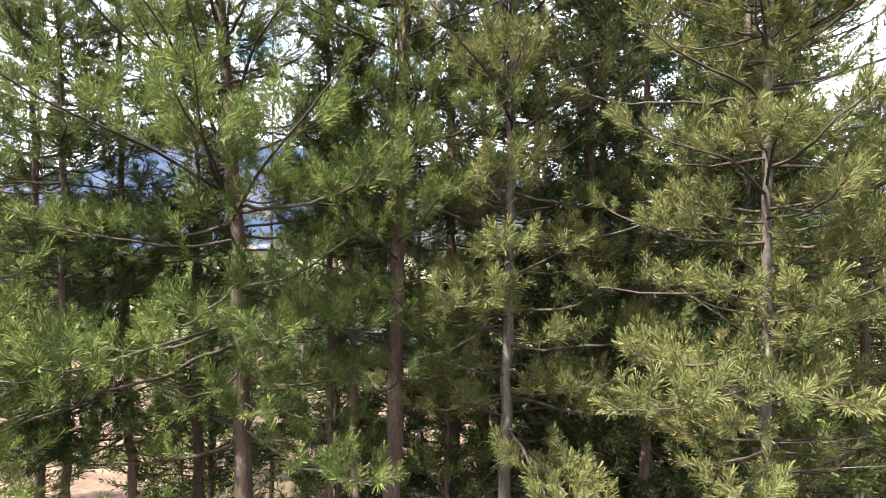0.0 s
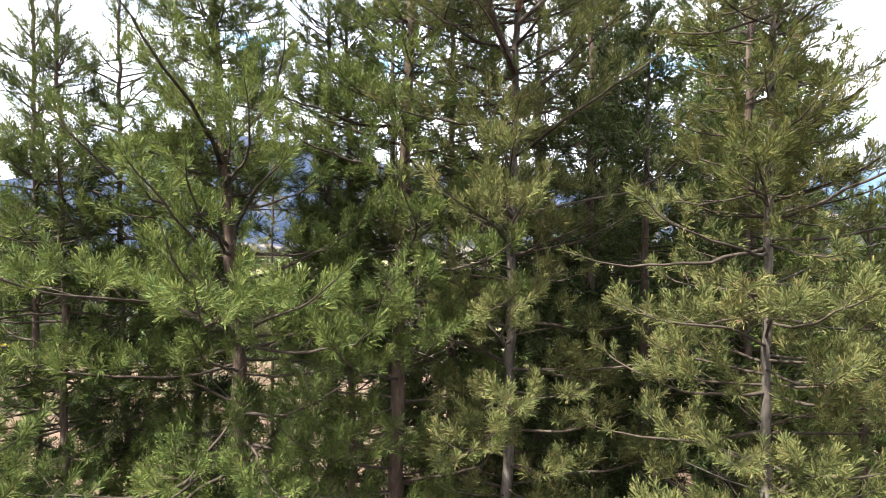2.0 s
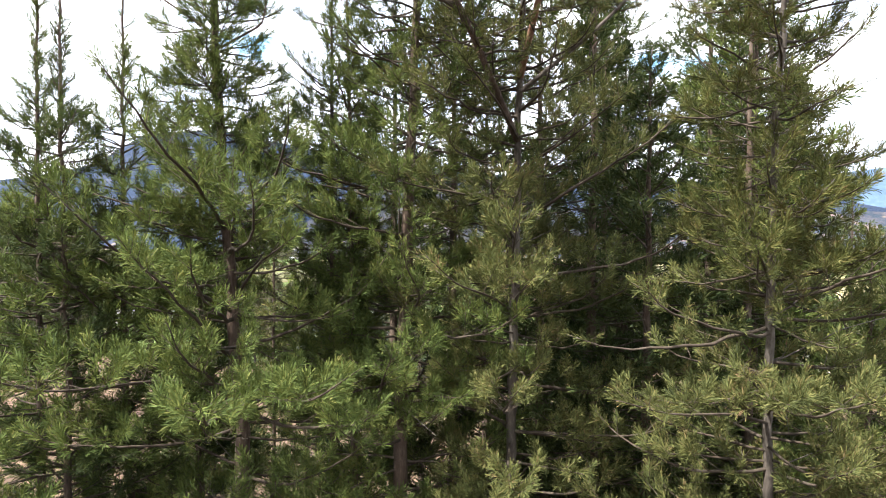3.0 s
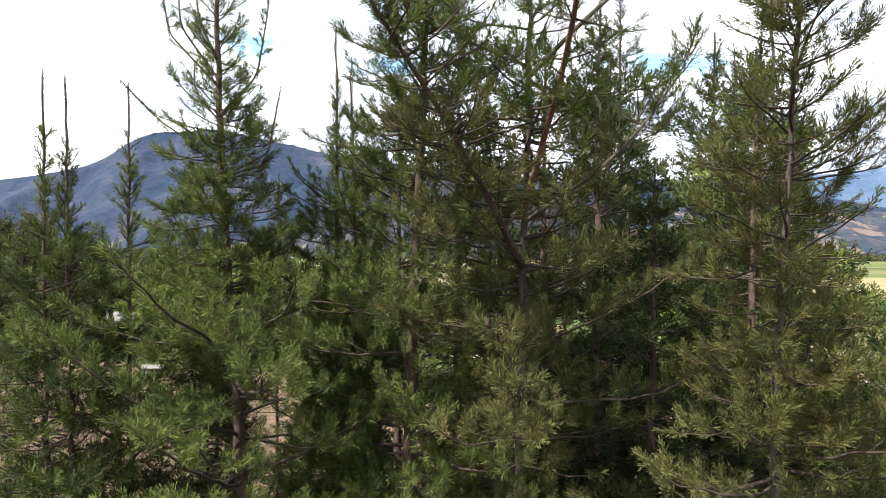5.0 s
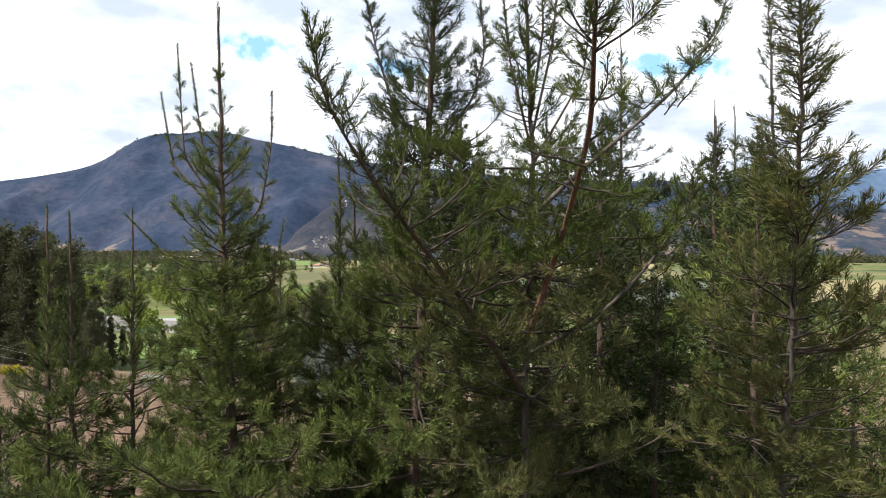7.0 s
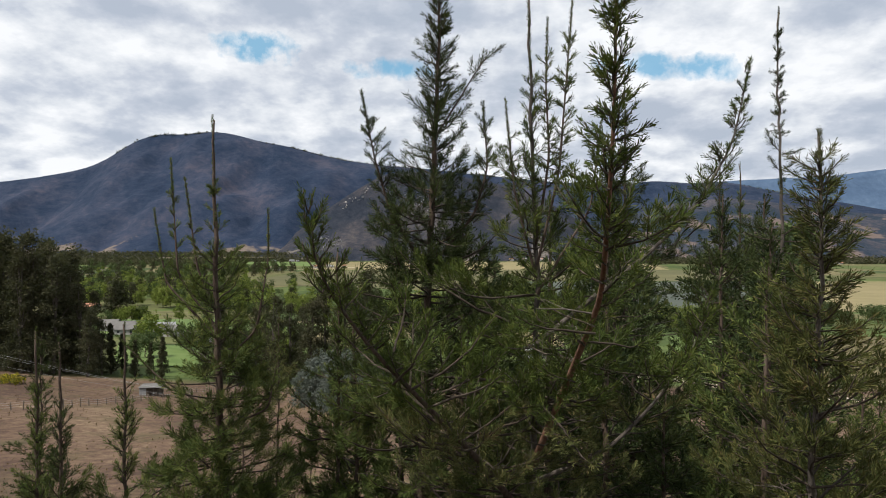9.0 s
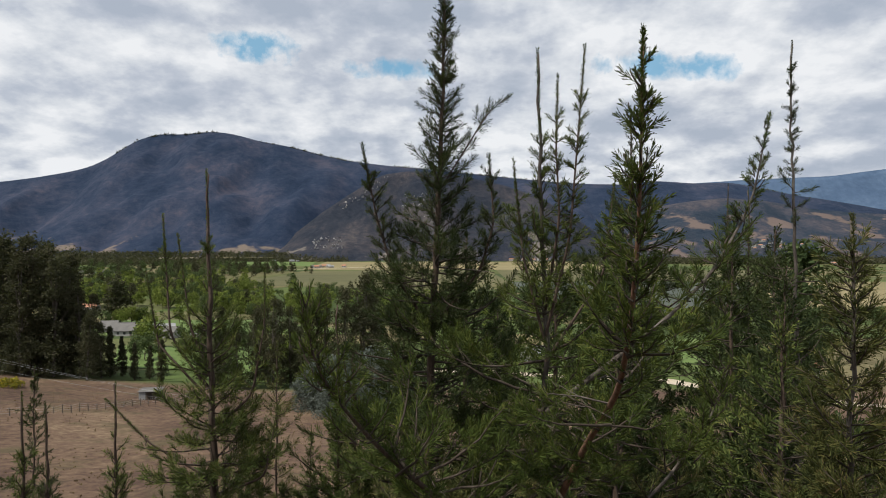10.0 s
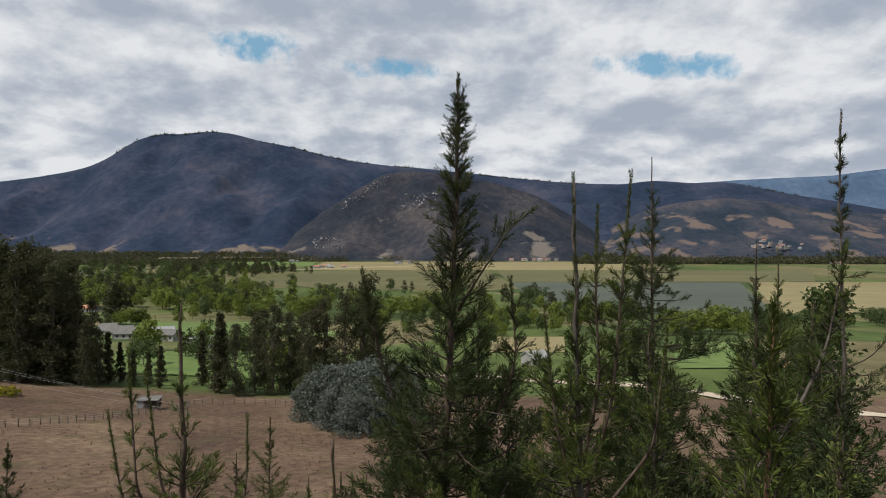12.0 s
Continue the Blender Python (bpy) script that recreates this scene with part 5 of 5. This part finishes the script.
def fence(points, step, label):
    rng = np.random.default_rng(12)
    thing = tagged(new("fence"), label, "fence", "field fences")
    line = curve([(x, y, 0) for x, y in points], int(sum(math.dist(a, b) for a, b in zip(points, points[1:])) / step) + 1)
    x0, y0 = line[0][:2]
    tops = []
    for x, y, _ in line:
        z = float(ground_z(x, y))
        h = rng.uniform(1.1, 1.5)
        lean = rng.normal(size=2) * 0.06
        part("post", Tubes().add([(x - x0, y - y0, z - 0.3), (x - x0 + lean[0] * 0.5, y - y0 + lean[1] * 0.5, z + h * 0.6), (x - x0 + lean[0], y - y0 + lean[1], z + h)], (0.09, 0.08, 0.07), 6).mesh("post", POST_WOOD), thing)
        tops.append((x - x0, y - y0, z + h))
    for drop in (0.15, 0.5, 0.85):
        part("wire", Tubes().add([(a, b, c - drop) for a, b, c in tops], [0.012] * len(tops), 3).mesh("wire", WIRE), thing)
    thing.location = (x0, y0, 0)


fence([(-66, 86), (-62, 90), (-59, 101), (-55, 108), (-53, 113)], 1.6, "leaning wooden posts of a wire fence across the dry field")
fence([(-52, 116), (-53, 128), (-43, 132), (-31, 131), (-24, 128)], 2.2, "wooden posts of a wire fence along the field edge")
fence([(-30, 176), (-14, 182), (4, 178), (20, 184)], 3.0, "low fence beside the dirt road")


def power_line():
    thing = tagged(new("power_line"), "sagging overhead power wires over the field", "power line")
    for a, b, sag in (((-92.0, 113.0, -6.3), (-47.5, 112.0, -15.2), 0.5), ((-92.0, 113.6, -7.1), (-47.5, 112.6, -15.4), 0.5), ((-92.0, 112.4, -8.5), (-47.5, 111.4, -16.0), 0.4)):
        a, b = np.array(a), np.array(b)
        pts = [a + (b - a) * s - UP * sag * 4 * s * (1 - s) for s in np.linspace(0, 1, 16)]
        part("wire", Tubes().add(pts, [0.013] * 16, 4).mesh("wire", WIRE), thing)
    for x, y, top in ((-92.0, 113.0, -5.9), (-47.5, 112.0, -14.8)):
        z = float(ground_z(x, y))
        part("pole", Tubes().add([(x, y, z - 0.5), (x, y, (z + top) / 2), (x, y, top)], (0.16, 0.14, 0.11), 8).mesh("pole", POST_WOOD), thing)
        part("crossarm", Solid().box(x - 0.07, x + 0.07, y - 0.9, y + 0.9, top - 0.75, top - 0.55).mesh("crossarm", POST_WOOD), thing)


power_line()


# ---- buildings ----
def house(across, depth, wide, deep, high, roof, label, turn=0.0, windows=3, pitch=0.28, raise_by=0.0, name="house"):
    x, y, z = spot(across, depth)
    thing = tagged(new(name), label, "house", "valley houses")
    w, d = wide / 2, deep / 2
    ridge = high + d * pitch * 2
    part("wall", Solid().prism(-w, w, [(-d, -1.5), (d, -1.5), (d, high), (0, ridge - 0.15), (-d, high)]).mesh("wall", PLASTER), thing)
    over = 0.45
    slope = (ridge - high) / d
    part("roof", Solid().prism(-w - over, w + over, [(-d - over, high - over * slope), (0, ridge), (d + over, high - over * slope), (d + over, high - over * slope + 0.25), (0, ridge + 0.28), (-d - over, high - over * slope + 0.25)]).mesh("roof", roof), thing)
    for i in range(windows):
        c = -w + wide * (i + 0.5) / windows
        part("window", Solid().box(c - 0.6, c + 0.6, -d - 0.06, -d + 0.05, high * 0.38, high * 0.78).mesh("window", GLASS_DARK), thing)
    part("door", Solid().box(w * 0.25 - 0.5, w * 0.25 + 0.5, -d - 0.05, -d + 0.05, 0.0, min(2.1, high * 0.85)).mesh("door", POST_WOOD), thing)
    thing.matrix_basis = pose(x, y, z + raise_by, 0, 0, turn)
    return thing


house(-0.556, 338, 9, 6, 2.8, ROOF_GREY, "white farm building with a grey sheet roof", 8)
house(-0.545, 312, 14, 8, 2.6, ROOF_GREY, "long grey-roofed farm shed", -6)
house(-0.532, 298, 9, 9, 3.4, ROOF_GREY, "square grey-roofed farm shed", 20)
house(-0.520, 296, 12, 9, 2.8, ROOF_GREY, "white farmhouse with a grey roof", 4, 4)
house(-0.466, 305, 10, 6, 3.2, ROOF_WHITE, "white farm shed with a bright sheet roof", 25)
house(-0.592, 560, 18, 9, 3.6, ROOF_CLAY, "white house with a clay roof", 0, 4)
house(-0.455, 285, 9, 7, 3.2, ROOF_GREY, "small grey-roofed farm house", -15)
house(-0.405, 250, 8, 6, 3.0, ROOF_WHITE, "small white shed among the trees", 10)
house(0.150, 205, 7, 6, 3.0, ROOF_WHITE, "white cottage with a pale sheet roof", 30)
house(0.585, 170, 10, 7, 3.4, ROOF_CLAY, "cottage with a clay roof among trees", -10)
rng = np.random.default_rng(17)
for a0, a1, d0, d1, n, up in ((-0.285, -0.27, 1440, 1500, 3, 0), (-0.225, -0.165, 1560, 1700, 9, 0), (-0.10, -0.045, 1900, 2000, 4, 0), (0.11, 0.27, 2150, 2260, 15, 4), (0.51, 0.60, 2330, 2480, 26, 62), (0.63, 0.67, 1880, 1960, 6, 0), (-0.63, -0.55, 1180, 1300, 6, 0), (-0.30, -0.24, 2100, 2200, 4, 0)):
    for i in range(n):
        roof = (ROOF_CLAY, ROOF_WHITE, ROOF_GREY)[int(rng.integers(0, 3))]
        kind = {ROOF_CLAY: "clay", ROOF_WHITE: "pale sheet", ROOF_GREY: "grey"}[roof]
        house(float(rng.uniform(a0, a1)), float(rng.uniform(d0, d1)), float(rng.uniform(9, 18)), float(rng.uniform(8, 11)), float(rng.uniform(3.2, 6.5)), roof, "far white house with a %s roof" % kind, float(rng.uniform(-30, 30)), 2, raise_by=up * float(rng.uniform(0.7, 1.2)))


def field_shed():
    """A small open shelter of posts and pale sheets at the end of the fence."""
    x, y, z = spot(-0.487, 116.5)
    thing = tagged(new("field_shed"), "small open field shelter of posts and pale sheets", "shed")
    for px in (-1.8, -0.6, 0.6, 1.8):
        for py in (-1.1, 1.1):
            part("post", Tubes().add([(px, py, -0.3), (px, py, 0.8), (px, py, 1.9 + 0.15 * (py > 0))], (0.08, 0.075, 0.07), 6).mesh("post", POST_WOOD), thing)
    part("roof", Solid().prism(-2.1, 2.1, [(-1.4, 1.82), (1.4, 2.06), (1.4, 2.14), (-1.4, 1.90)]).mesh("roof", ROOF_GREY), thing)
    part("side_sheet", Solid().box(-1.9, -0.7, -1.2, -1.15, 0.1, 1.8).mesh("side_sheet", ROOF_WHITE), thing)
    part("back_sheet", Solid().box(-1.8, 1.8, 1.16, 1.2, 0.0, 1.7).mesh("back_sheet", POST_WOOD), thing)
    thing.matrix_basis = pose(x, y, z, 0, 0, 8)


field_shed()
